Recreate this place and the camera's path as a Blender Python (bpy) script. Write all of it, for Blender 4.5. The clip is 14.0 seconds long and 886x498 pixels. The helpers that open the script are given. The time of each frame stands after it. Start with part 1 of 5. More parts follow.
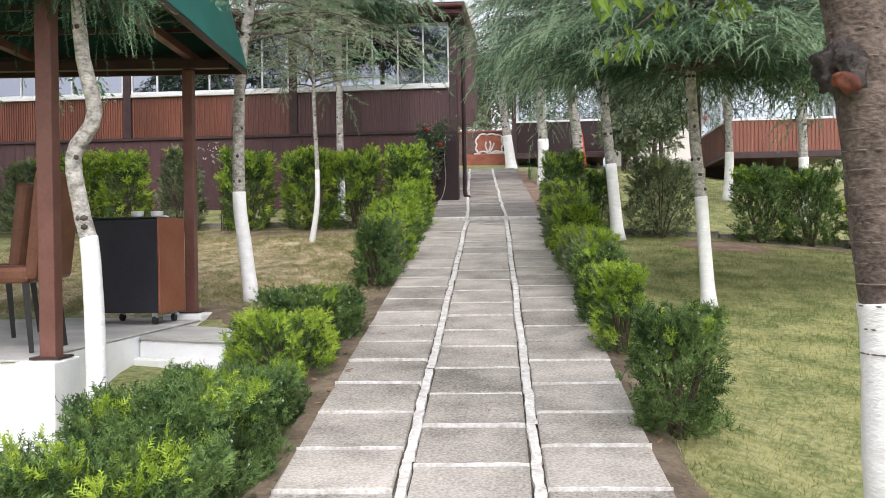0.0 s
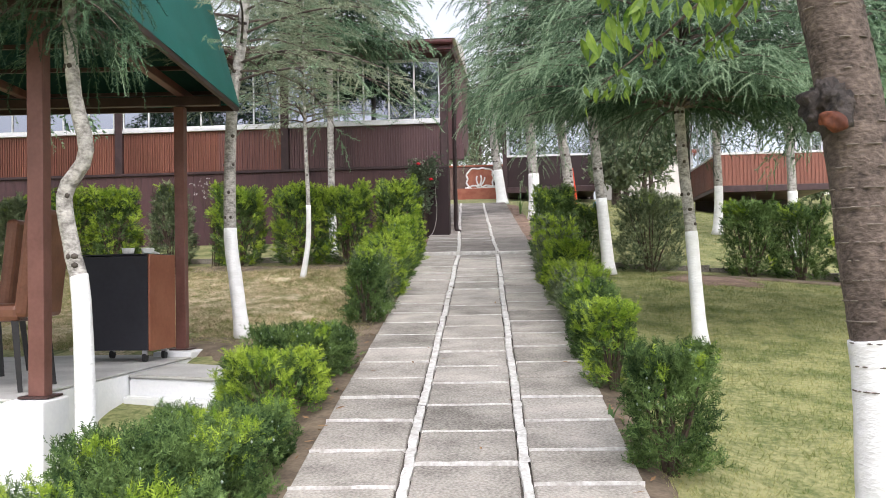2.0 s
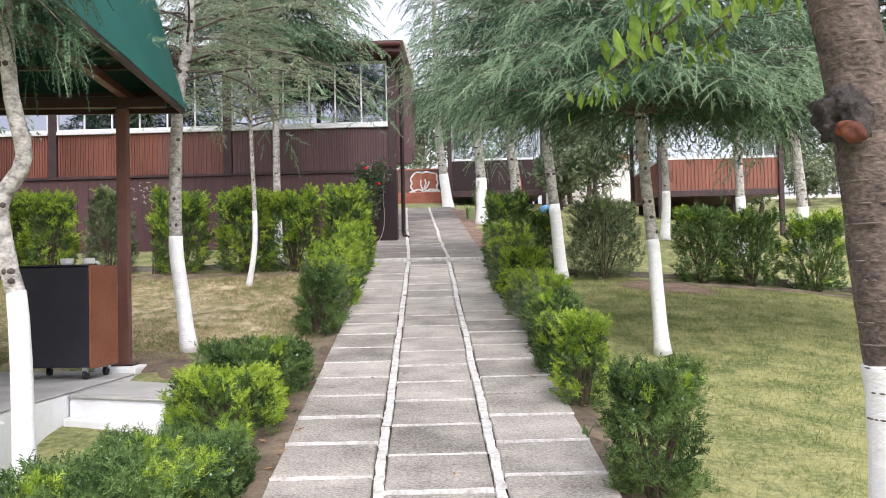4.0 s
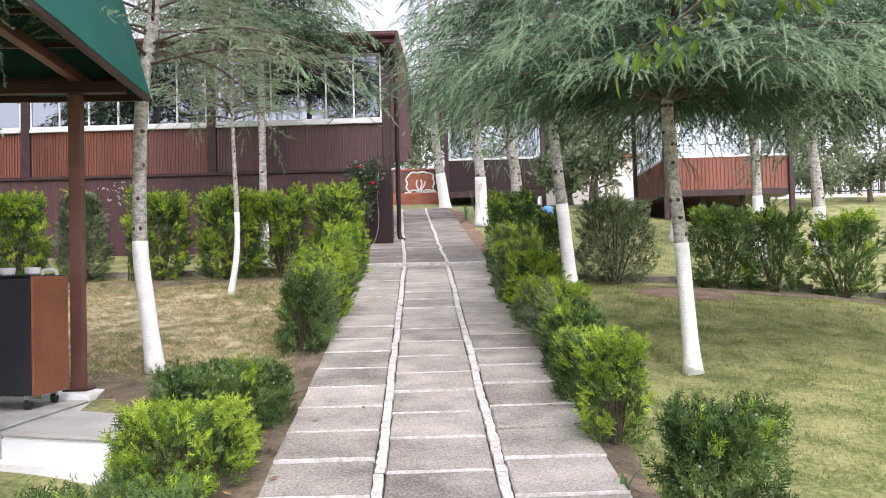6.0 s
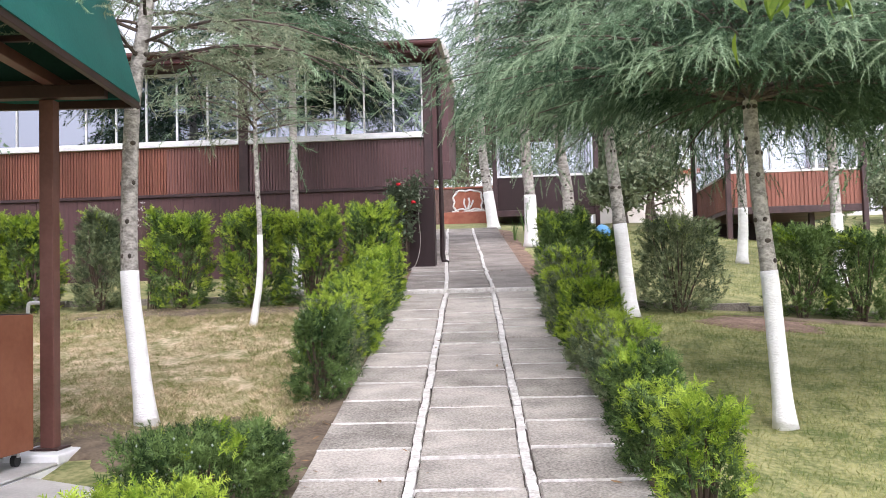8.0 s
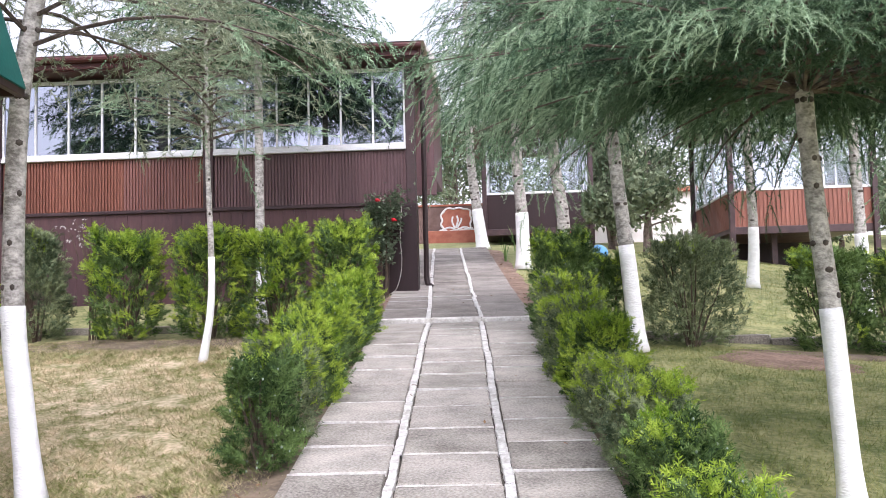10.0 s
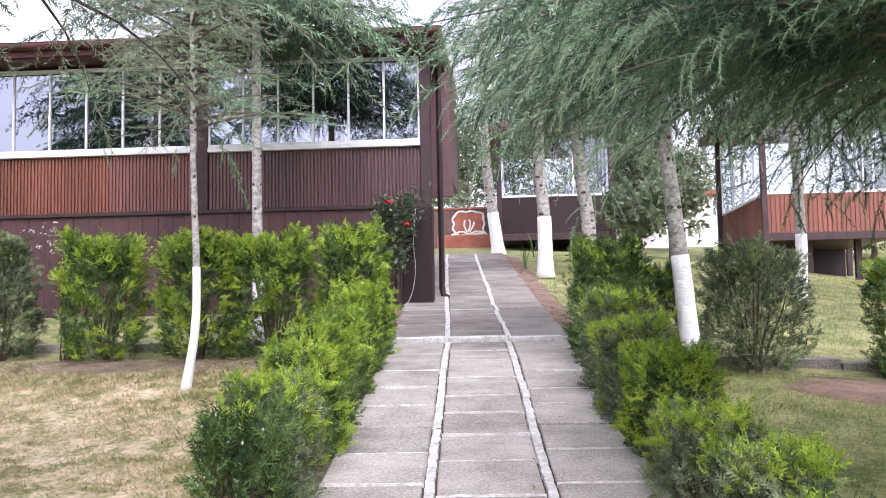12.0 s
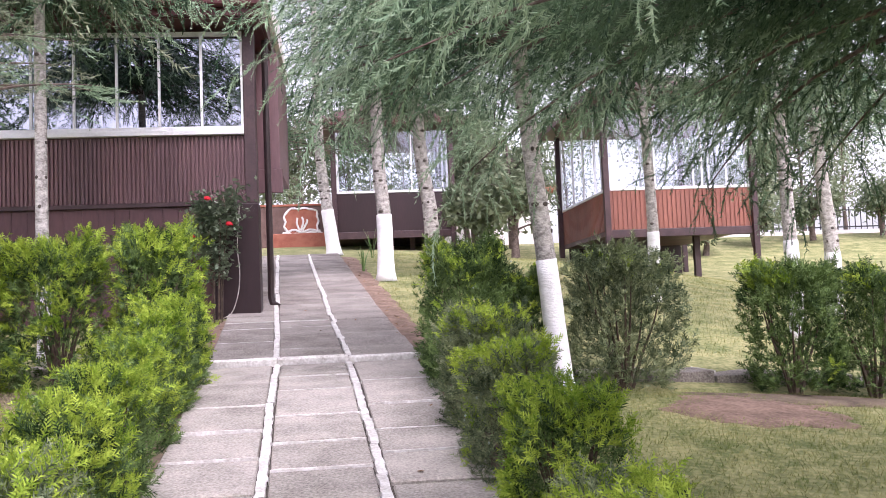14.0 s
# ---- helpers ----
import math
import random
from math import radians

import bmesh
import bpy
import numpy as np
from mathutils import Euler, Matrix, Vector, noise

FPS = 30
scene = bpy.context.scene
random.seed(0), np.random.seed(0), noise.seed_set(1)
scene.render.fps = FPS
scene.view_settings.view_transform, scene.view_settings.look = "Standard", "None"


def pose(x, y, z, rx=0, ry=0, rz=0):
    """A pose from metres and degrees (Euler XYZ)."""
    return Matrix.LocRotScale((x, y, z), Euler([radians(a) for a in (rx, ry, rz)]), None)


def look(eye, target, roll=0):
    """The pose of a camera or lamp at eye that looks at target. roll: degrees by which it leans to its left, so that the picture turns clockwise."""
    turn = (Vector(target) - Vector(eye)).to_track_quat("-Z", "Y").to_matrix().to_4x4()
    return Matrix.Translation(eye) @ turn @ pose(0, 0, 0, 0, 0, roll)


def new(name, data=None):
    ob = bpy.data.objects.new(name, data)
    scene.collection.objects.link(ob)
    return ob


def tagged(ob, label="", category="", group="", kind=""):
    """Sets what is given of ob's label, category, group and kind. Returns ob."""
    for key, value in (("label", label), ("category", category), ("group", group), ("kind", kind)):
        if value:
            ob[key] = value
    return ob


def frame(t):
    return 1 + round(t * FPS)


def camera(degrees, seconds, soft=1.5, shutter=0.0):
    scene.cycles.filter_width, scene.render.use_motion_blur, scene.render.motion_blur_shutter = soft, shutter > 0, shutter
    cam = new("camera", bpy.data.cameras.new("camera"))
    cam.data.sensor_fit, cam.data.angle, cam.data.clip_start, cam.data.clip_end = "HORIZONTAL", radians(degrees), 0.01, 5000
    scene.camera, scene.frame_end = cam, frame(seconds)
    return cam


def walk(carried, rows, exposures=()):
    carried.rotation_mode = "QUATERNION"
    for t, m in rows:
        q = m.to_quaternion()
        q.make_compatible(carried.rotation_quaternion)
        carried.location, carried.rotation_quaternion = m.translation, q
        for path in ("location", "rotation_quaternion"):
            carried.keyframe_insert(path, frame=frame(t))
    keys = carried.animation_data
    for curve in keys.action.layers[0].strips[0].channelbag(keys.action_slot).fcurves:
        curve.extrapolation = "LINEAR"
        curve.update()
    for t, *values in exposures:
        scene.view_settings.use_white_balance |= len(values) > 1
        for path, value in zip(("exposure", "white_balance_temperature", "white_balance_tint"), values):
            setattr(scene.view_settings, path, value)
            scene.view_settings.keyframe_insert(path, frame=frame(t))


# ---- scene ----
cam = camera(49.7, 14.0, soft=0.9)
# seconds, eye x y z, turn about x y z
ROWS = [
    (0.0, 0.186, 1.078, 1.550, 89.72, 0.87, 5.77),
    (0.5, 0.189, 1.072, 1.554, 90.18, 1.17, 5.69),
    (1.0, 0.190, 1.066, 1.562, 90.86, 1.28, 5.42),
    (1.5, 0.192, 1.083, 1.561, 91.15, 1.17, 5.48),
    (2.0, 0.186, 1.075, 1.568, 91.72, 1.08, 5.25),
    (2.5, 0.154, 1.122, 1.564, 92.21, 0.80, 4.59),
    (3.0, 0.087, 1.215, 1.566, 92.20, 0.32, 3.45),
    (3.2, 0.035, 1.230, 1.580, 92.20, 0.34, 2.53),
    (5.3, 0.004, 1.852, 1.648, 91.11, 1.57, 1.35),
    (5.5, 0.002, 1.968, 1.649, 91.31, 1.64, 2.53),
    (6.0, -0.061, 2.346, 1.695, 91.91, 1.47, 1.36),
    (6.5, -0.065, 2.643, 1.717, 92.27, 2.01, -0.41),
    (7.0, -0.027, 2.945, 1.767, 93.06, 1.15, 2.00),
    (7.2, -0.019, 3.057, 1.776, 93.06, 1.02, 3.61),
    (9.3, 0.014, 4.383, 1.894, 93.36, 1.59, 4.79),
    (9.5, 0.026, 4.554, 1.913, 93.64, 1.29, 4.84),
    (10.0, -0.021, 4.849, 1.939, 94.18, 1.41, 3.83),
    (10.5, -0.034, 5.136, 1.964, 94.01, 1.63, 3.23),
    (11.0, -0.049, 5.523, 2.007, 94.04, 1.01, 4.02),
    (11.5, -0.169, 5.879, 2.056, 94.13, 0.90, 4.45),
    (12.0, -0.255, 6.144, 2.090, 94.39, 1.10, 4.18),
    (12.5, -0.243, 6.487, 2.140, 94.59, 1.09, 4.79),
    (13.0, -0.239, 6.820, 2.153, 94.64, 1.23, 3.02),
    (13.5, -0.290, 7.151, 2.221, 94.09, 1.97, -3.15),
    (14.0, -0.299, 7.444, 2.255, 93.87, 2.33, -5.67),
]
walk(cam, [(t, pose(x, y, z, a, b, c)) for t, x, y, z, a, b, c in ROWS],
     ((0.0, 0.37, 6300, 14), (3.0, 0.52, 6250, 16), (6.5, 0.63, 6250, 19), (9.5, 0.76, 6050, 21), (12.5, 0.88, 5950, 26), (14.0, 0.9, 6100, 31)))

# ---- daylight: a bright overcast sky ----
world = bpy.data.worlds.new("sky")
scene.world = world
world.use_nodes = True
wn, wl = world.node_tree.nodes, world.node_tree.links
wn.clear()
w_out = wn.new("ShaderNodeOutputWorld")
w_bg = wn.new("ShaderNodeBackground")
w_sky = wn.new("ShaderNodeTexSky")
w_sky.sky_type, w_sky.sun_disc = "NISHITA", False
w_sky.sun_elevation, w_sky.sun_rotation = radians(50), radians(163)
w_sky.air_density, w_sky.dust_density = 1.0, 4.0
w_hue = wn.new("ShaderNodeHueSaturation")
w_hue.inputs["Saturation"].default_value = 0.22
w_bg.inputs["Strength"].default_value = 0.205
wl.new(w_sky.outputs[0], w_hue.inputs["Color"])
wl.new(w_hue.outputs[0], w_bg.inputs["Color"])
wl.new(w_bg.outputs[0], w_out.inputs["Surface"])

sun = new("sun", bpy.data.lights.new("sun", "SUN"))
sun.data.energy, sun.data.angle, sun.data.color = 1.1, radians(55), (1.0, 0.96, 0.9)
sun.matrix_world = look((2.8, -9.1, 11.5), (0, 0, 0))


# ---- materials ----
def material(name, colour, colour2, scale=6.0, rough=0.8, bump=0.2, fine=60.0, metallic=0.0, island=0.0, stretch=(1, 1, 1), spec=0.4, piece=0.0, translucent=0.0, grain=0.45, spread=0.225):
    """Two colours mixed by noise at two scales, with relief. island, piece: how far single islands or objects differ."""
    m = bpy.data.materials.new(name)
    m.use_nodes = True
    n, l = m.node_tree.nodes, m.node_tree.links
    b = n["Principled BSDF"]
    b.inputs["Roughness"].default_value, b.inputs["Metallic"].default_value = rough, metallic
    b.inputs["Specular IOR Level"].default_value = spec
    geo = n.new("ShaderNodeNewGeometry")
    mp = n.new("ShaderNodeMapping")
    mp.inputs["Scale"].default_value = stretch
    l.new(geo.outputs["Position"], mp.inputs["Vector"])
    big, small = n.new("ShaderNodeTexNoise"), n.new("ShaderNodeTexNoise")
    big.inputs["Scale"].default_value, big.inputs["Detail"].default_value = scale, 4
    small.inputs["Scale"].default_value, small.inputs["Detail"].default_value = fine, 3
    l.new(mp.outputs[0], big.inputs["Vector"])
    l.new(mp.outputs[0], small.inputs["Vector"])
    mix = n.new("ShaderNodeMix")
    mix.data_type = "RGBA"
    mix.inputs[6].default_value, mix.inputs[7].default_value = (*colour, 1), (*colour2, 1)
    add = n.new("ShaderNodeMath")
    add.operation = "ADD"
    half = n.new("ShaderNodeMath")
    half.operation, half.inputs[1].default_value = "MULTIPLY", grain
    l.new(small.outputs[0], half.inputs[0])
    l.new(big.outputs[0], add.inputs[0])
    l.new(half.outputs[0], add.inputs[1])
    ramp = n.new("ShaderNodeMapRange")
    ramp.inputs["From Min"].default_value, ramp.inputs["From Max"].default_value = 0.5 + grain / 2 - spread, 0.5 + grain / 2 + spread
    l.new(add.outputs[0], ramp.inputs["Value"])
    fac = ramp.outputs[0]
    if island or piece:
        if island:
            rnd = geo.outputs["Random Per Island"]
        else:
            oi = n.new("ShaderNodeObjectInfo")
            rnd = oi.outputs["Random"]
        ctr = n.new("ShaderNodeMath")
        ctr.operation, ctr.inputs[1].default_value = "SUBTRACT", 0.5
        l.new(rnd, ctr.inputs[0])
        amt = n.new("ShaderNodeMath")
        amt.operation, amt.inputs[1].default_value, amt.use_clamp = "MULTIPLY_ADD", island or piece, True
        l.new(ctr.outputs[0], amt.inputs[0])
        l.new(fac, amt.inputs[2])
        fac = amt.outputs[0]
    l.new(fac, mix.inputs[0])
    l.new(mix.outputs[2], b.inputs["Base Color"])
    if bump:
        bp = n.new("ShaderNodeBump")
        bp.inputs["Strength"].default_value, bp.inputs["Distance"].default_value = bump, 0.01
        l.new(add.outputs[0], bp.inputs["Height"])
        l.new(bp.outputs[0], b.inputs["Normal"])
    if translucent:
        tr = n.new("ShaderNodeBsdfTranslucent")
        l.new(mix.outputs[2], tr.inputs["Color"])
        ms = n.new("ShaderNodeMixShader")
        ms.inputs[0].default_value = translucent
        l.new(b.outputs[0], ms.inputs[1])
        l.new(tr.outputs[0], ms.inputs[2])
        l.new(ms.outputs[0], n["Material Output"].inputs["Surface"])
    return m


def glass(name, tint, mirror):
    """A coated window pane: part mirror, part clear."""
    m = bpy.data.materials.new(name)
    m.use_nodes = True
    n, l = m.node_tree.nodes, m.node_tree.links
    n.remove(n["Principled BSDF"])
    gl, tr, mx = n.new("ShaderNodeBsdfGlossy"), n.new("ShaderNodeBsdfTransparent"), n.new("ShaderNodeMixShader")
    gl.inputs["Roughness"].default_value = 0.02
    gl.inputs["Color"].default_value = (0.82, 0.87, 1.0, 1)
    tr.inputs["Color"].default_value = (*tint, 1)
    mx.inputs[0].default_value = mirror
    l.new(tr.outputs[0], mx.inputs[1])
    l.new(gl.outputs[0], mx.inputs[2])
    l.new(mx.outputs[0], n["Material Output"].inputs["Surface"])
    return m


GRASS = material("lawn_earth", (0.13, 0.16, 0.05), (0.36, 0.345, 0.16), 3.0, 0.95, 0.6, 24, grain=0.9, spread=0.2)
DRY = material("dry_lawn", (0.2, 0.2, 0.072), (0.68, 0.555, 0.39), 6.0, 0.95, 1.0, 26, grain=0.9, spread=0.21, stretch=(1.15, 0.9, 1))
BLADE = material("grass_blade", (0.165, 0.215, 0.058), (0.44, 0.43, 0.185), 3.0, 0.8, 0, 13, spread=0.17, grain=0.7, island=0.5, translucent=0.3)
BLADE_DRY = material("dry_blade", (0.225, 0.255, 0.075), (0.72, 0.595, 0.405), 6.0, 0.85, 0, 22, grain=0.9, spread=0.21, stretch=(1.15, 0.9, 1), island=0.4, translucent=0.25)
SOIL = material("red_soil", (0.13, 0.085, 0.06), (0.34, 0.235, 0.175), 5, 0.95, 1.0, 30, grain=0.8, spread=0.28)
SLAB = material("slab_concrete", (0.165, 0.15, 0.13), (0.6, 0.555, 0.495), 3.2, 0.92, 0.55, 70, piece=0.35, grain=1.2, spread=0.42)
SLAB_UP = material("upper_slab_concrete", (0.14, 0.123, 0.108), (0.44, 0.4, 0.36), 3.0, 0.92, 0.9, 65, piece=0.35, grain=1.5, spread=0.42)
EARTH = material("brown_earth", (0.09, 0.068, 0.047), (0.24, 0.185, 0.13), 5, 0.95, 0.8, 40)
BED = material("joint_bed", (0.07, 0.06, 0.05), (0.14, 0.12, 0.1), 9, 0.95, 0.6, 80)
LIME_PAINT = material("white_joint_paint", (0.46, 0.43, 0.39), (0.88, 0.87, 0.84), 11, 0.85, 0.6, 50, grain=0.9, spread=0.3)
CONCRETE = material("floor_concrete", (0.42, 0.41, 0.39), (0.6, 0.59, 0.56), 3, 0.9, 0.3, 60)
WHITEWASH = material("whitewash", (0.84, 0.85, 0.86), (0.93, 0.93, 0.93), 5, 0.85, 0.5, 40)
TRUNK_WHITE = material("trunk_whitewash", (0.8, 0.8, 0.79), (0.94, 0.94, 0.94), 9, 0.9, 0.9, 45, stretch=(1, 1, 2.2))
BARK = material("grey_bark", (0.22, 0.205, 0.185), (0.6, 0.57, 0.53), 16, 0.95, 1.0, 50, stretch=(1, 1, 1.5), grain=0.7, spread=0.2)
BARK_DARK = material("dark_bark", (0.04, 0.031, 0.027), (0.2, 0.155, 0.13), 9, 0.95, 1.0, 48, stretch=(1, 1, 1.5), grain=0.9, spread=0.3)
KNOT = material("bark_knot", (0.045, 0.038, 0.032), (0.12, 0.1, 0.085), 12, 0.95, 0.6, 40)
BURL_BARK = material("burl_bark", (0.006, 0.005, 0.005), (0.07, 0.055, 0.048), 14, 0.7, 1.0, 50, grain=0.9, spread=0.3)
DASH = material("bark_dash", (0.1, 0.084, 0.07), (0.23, 0.195, 0.165), 14, 0.95, 0.6, 50)
CUT = material("cut_wood", (0.08, 0.025, 0.014), (0.26, 0.075, 0.03), 9, 0.8, 0.7, 50)
NEEDLE = material("cedar_needle", (0.016, 0.045, 0.026), (0.165, 0.26, 0.155), 1.6, 0.7, 0, 7, island=0.6, translucent=0.12, spec=0.12)
NEEDLE_PALE = material("young_cedar_needle", (0.16, 0.2, 0.13), (0.44, 0.49, 0.34), 2.0, 0.7, 0, 7, island=0.6, translucent=0.25, spec=0.15)
NEEDLE_TIP = material("cedar_needle_tip", (0.16, 0.265, 0.16), (0.42, 0.55, 0.37), 2.0, 0.7, 0, 7, island=0.6, translucent=0.25, spec=0.15)
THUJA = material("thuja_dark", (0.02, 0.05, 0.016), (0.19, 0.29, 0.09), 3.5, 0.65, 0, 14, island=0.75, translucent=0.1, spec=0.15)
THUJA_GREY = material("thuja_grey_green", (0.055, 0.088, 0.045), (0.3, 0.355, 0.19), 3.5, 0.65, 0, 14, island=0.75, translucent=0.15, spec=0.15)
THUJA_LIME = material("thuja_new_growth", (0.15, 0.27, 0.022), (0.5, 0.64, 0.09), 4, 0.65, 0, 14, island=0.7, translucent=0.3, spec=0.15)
TWIG = material("hedge_twig", (0.05, 0.035, 0.025), (0.13, 0.095, 0.07), 12, 0.9, 0.3, 40)
LEAF = material("cherry_leaf", (0.06, 0.14, 0.014), (0.26, 0.38, 0.05), 7, 0.45, 0, 25, island=0.5, translucent=0.45)
SIDING = material("stained_siding", (0.088, 0.05, 0.055), (0.185, 0.1, 0.104), 1.4, 0.5, 0.25, 40, stretch=(1, 1, 0.15))
SIDING_MID = material("faded_siding", (0.12, 0.055, 0.052), (0.23, 0.105, 0.092), 1.3, 0.5, 0.25, 40, stretch=(1, 1, 0.15))
SIDING_RED = material("red_stained_siding", (0.15, 0.055, 0.038), (0.29, 0.11, 0.075), 1.3, 0.5, 0.25, 40, stretch=(1, 1, 0.15))
PANEL = material("dark_panel", (0.06, 0.03, 0.035), (0.12, 0.058, 0.061), 1.5, 0.55, 0.2, 30, stretch=(1, 1, 0.2))
TRIM = material("dark_trim", (0.035, 0.02, 0.022), (0.07, 0.038, 0.04), 5, 0.5, 0.15, 40)
FASCIA = material("red_fascia", (0.055, 0.016, 0.016), (0.1, 0.028, 0.027), 4, 0.45, 0.1, 40)
ALU = material("white_window_frame", (0.68, 0.69, 0.7), (0.82, 0.82, 0.83), 5, 0.4, 0.05, 40)
POST = material("brown_steel", (0.13, 0.055, 0.042), (0.19, 0.085, 0.068), 6, 0.45, 0.1, 50)
POST_DARK = material("dark_brown_steel", (0.035, 0.016, 0.014), (0.06, 0.028, 0.024), 6, 0.45, 0.1, 50)
PAVILION_DARK = material("maroon_panel", (0.015, 0.006, 0.007), (0.03, 0.012, 0.014), 1.5, 0.5, 0.2, 30, stretch=(1, 1, 0.2))
GREEN_TARP = material("green_tarpaulin", (0.0, 0.105, 0.09), (0.008, 0.15, 0.13), 2, 0.5, 0.2, 50)
# the tarpaulin's green darkened, with the shade under the roof in the colour
TARP_SHADED = material("shaded_tarpaulin", (0.004, 0.035, 0.028), (0.008, 0.05, 0.04), 3, 0.8, 0.2, 50)
LEATHER = material("brown_leatherette", (0.12, 0.045, 0.025), (0.2, 0.085, 0.05), 8, 0.4, 0.2, 60)
BLACK_LEG = material("black_lacquer", (0.012, 0.011, 0.011), (0.025, 0.023, 0.023), 8, 0.4, 0.05, 40)
NAVY = material("black_laminate", (0.012, 0.012, 0.018), (0.022, 0.022, 0.03), 3, 0.5, 0.05, 30)
TERRACOTTA = material("brown_laminate", (0.22, 0.075, 0.04), (0.3, 0.115, 0.065), 4, 0.5, 0.08, 30)
STEEL = material("steel", (0.4, 0.4, 0.42), (0.55, 0.55, 0.56), 9, 0.35, 0.05, 40, metallic=0.8)
PORCELAIN = material("white_porcelain", (0.8, 0.8, 0.8), (0.88, 0.88, 0.87), 9, 0.3, 0.02, 40)
RUBBER = material("rubber", (0.02, 0.02, 0.02), (0.04, 0.04, 0.04), 9, 0.7, 0.1, 40)
PIPE = material("dark_pipe", (0.02, 0.012, 0.012), (0.04, 0.025, 0.024), 8, 0.4, 0.05, 40)
ROOM = material("room_wall", (0.16, 0.13, 0.11), (0.22, 0.18, 0.15), 3, 0.9, 0.1, 30)
BRICK_WALL = material("mural_wall", (0.1, 0.06, 0.052), (0.17, 0.11, 0.095), 6, 0.9, 0.5, 40)
TERRA_PLAQUE = material("terracotta_plaque", (0.27, 0.085, 0.055), (0.37, 0.14, 0.09), 6, 0.8, 0.3, 40)
MURAL_WHITE = material("mural_white", (0.62, 0.6, 0.58), (0.8, 0.79, 0.78), 8, 0.8, 0.3, 40)
CONE = material("orange_plastic", (0.75, 0.06, 0.02), (0.85, 0.09, 0.03), 6, 0.5, 0.05, 30)
ROSE = material("red_petal", (0.45, 0.004, 0.012), (0.65, 0.012, 0.03), 20, 0.5, 0.1, 60)
ROSE_LEAF = material("rose_leaf", (0.075, 0.115, 0.068), (0.26, 0.325, 0.22), 6, 0.5, 0, 20, island=0.6, translucent=0.2)
IRON = material("black_iron", (0.02, 0.02, 0.022), (0.04, 0.04, 0.042), 8, 0.5, 0.1, 40)
FAR_GREEN = material("far_foliage", (0.10, 0.14, 0.08), (0.24, 0.28, 0.17), 0.8, 0.8, 0, 6, island=0.6, translucent=0.25)
BLUE_TARP = material("blue_plastic", (0.1, 0.32, 0.6), (0.18, 0.42, 0.7), 4, 0.5, 0.1, 30)
CONE_GREY = material("thuja_cone", (0.25, 0.32, 0.24), (0.42, 0.5, 0.42), 20, 0.7, 0.1, 60)
LITTER = material("dead_leaf", (0.14, 0.07, 0.03), (0.36, 0.22, 0.11), 9, 0.8, 0.1, 30, island=0.9)
IRIS = material("iris_blade", (0.08, 0.16, 0.05), (0.2, 0.32, 0.1), 5, 0.5, 0, 30, island=0.4, translucent=0.2)
YELLOW = material("yellow_leaf", (0.6, 0.33, 0.02), (0.7, 0.42, 0.05), 20, 0.6, 0.05, 60)
PALE_WALL = material("pale_render", (0.6, 0.56, 0.53), (0.75, 0.72, 0.7), 2, 0.9, 0.2, 30)
GLASS = glass("coated_glass", (0.07, 0.07, 0.09), 0.38)
GLASS_CLEAR = glass("clear_glass", (0.97, 0.98, 0.99), 0.07)


# ---- building helpers ----
def part(name, bm, mat, parent=None, label="", loc=None, smooth=False):
    """Links a bmesh as one mesh object, at loc or under a parent."""
    me = bpy.data.meshes.new(name)
    bm.to_mesh(me)
    bm.free()
    me.materials.append(mat)
    if smooth:
        me.polygons.foreach_set("use_smooth", [True] * len(me.polygons))
    ob = new(name, me)
    if parent is not None:
        ob.parent = parent
    if loc is not None:
        ob.location = loc
    if label:
        ob["label"] = label
    return ob


def thing(name, label, category, loc=(0, 0, 0), group="", kind=""):
    ob = new(name)
    ob.empty_display_size = 0.1
    ob.location = loc
    return tagged(ob, label, category, group, kind)


def structure(ob, label="", category=""):
    return tagged(ob, label, category, "", "structure")


def tri_mesh(name, verts, mat, parent=None, faces=None, label=""):
    """A mesh of loose triangles, three rows of verts each."""
    me = bpy.data.meshes.new(name)
    v = np.asarray(verts, dtype=np.float32).reshape(-1, 3)
    nf = len(v) // 3
    me.vertices.add(len(v))
    me.vertices.foreach_set("co", v.ravel())
    me.loops.add(nf * 3)
    me.loops.foreach_set("vertex_index", np.arange(nf * 3, dtype=np.int32))
    me.polygons.add(nf)
    me.polygons.foreach_set("loop_start", np.arange(0, nf * 3, 3, dtype=np.int32))
    me.update(calc_edges=True)
    me.materials.append(mat)
    ob = new(name, me)
    if parent is not None:
        ob.parent = parent
    if label:
        ob["label"] = label
    return ob


def box(bm, x0, x1, y0, y1, z0, z1, bevel=0.0):
    r = bmesh.ops.create_cube(bm, size=1, matrix=Matrix.LocRotScale(((x0 + x1) / 2, (y0 + y1) / 2, (z0 + z1) / 2), None, (x1 - x0, y1 - y0, z1 - z0)))
    if bevel:
        edges = list({e for v in r["verts"] for e in v.link_edges})
        bmesh.ops.bevel(bm, geom=edges, offset=bevel, segments=2, affect="EDGES", profile=0.5)
    return bm


def boxed(*a, bevel=0.0):
    return box(bmesh.new(), *a, bevel=bevel)


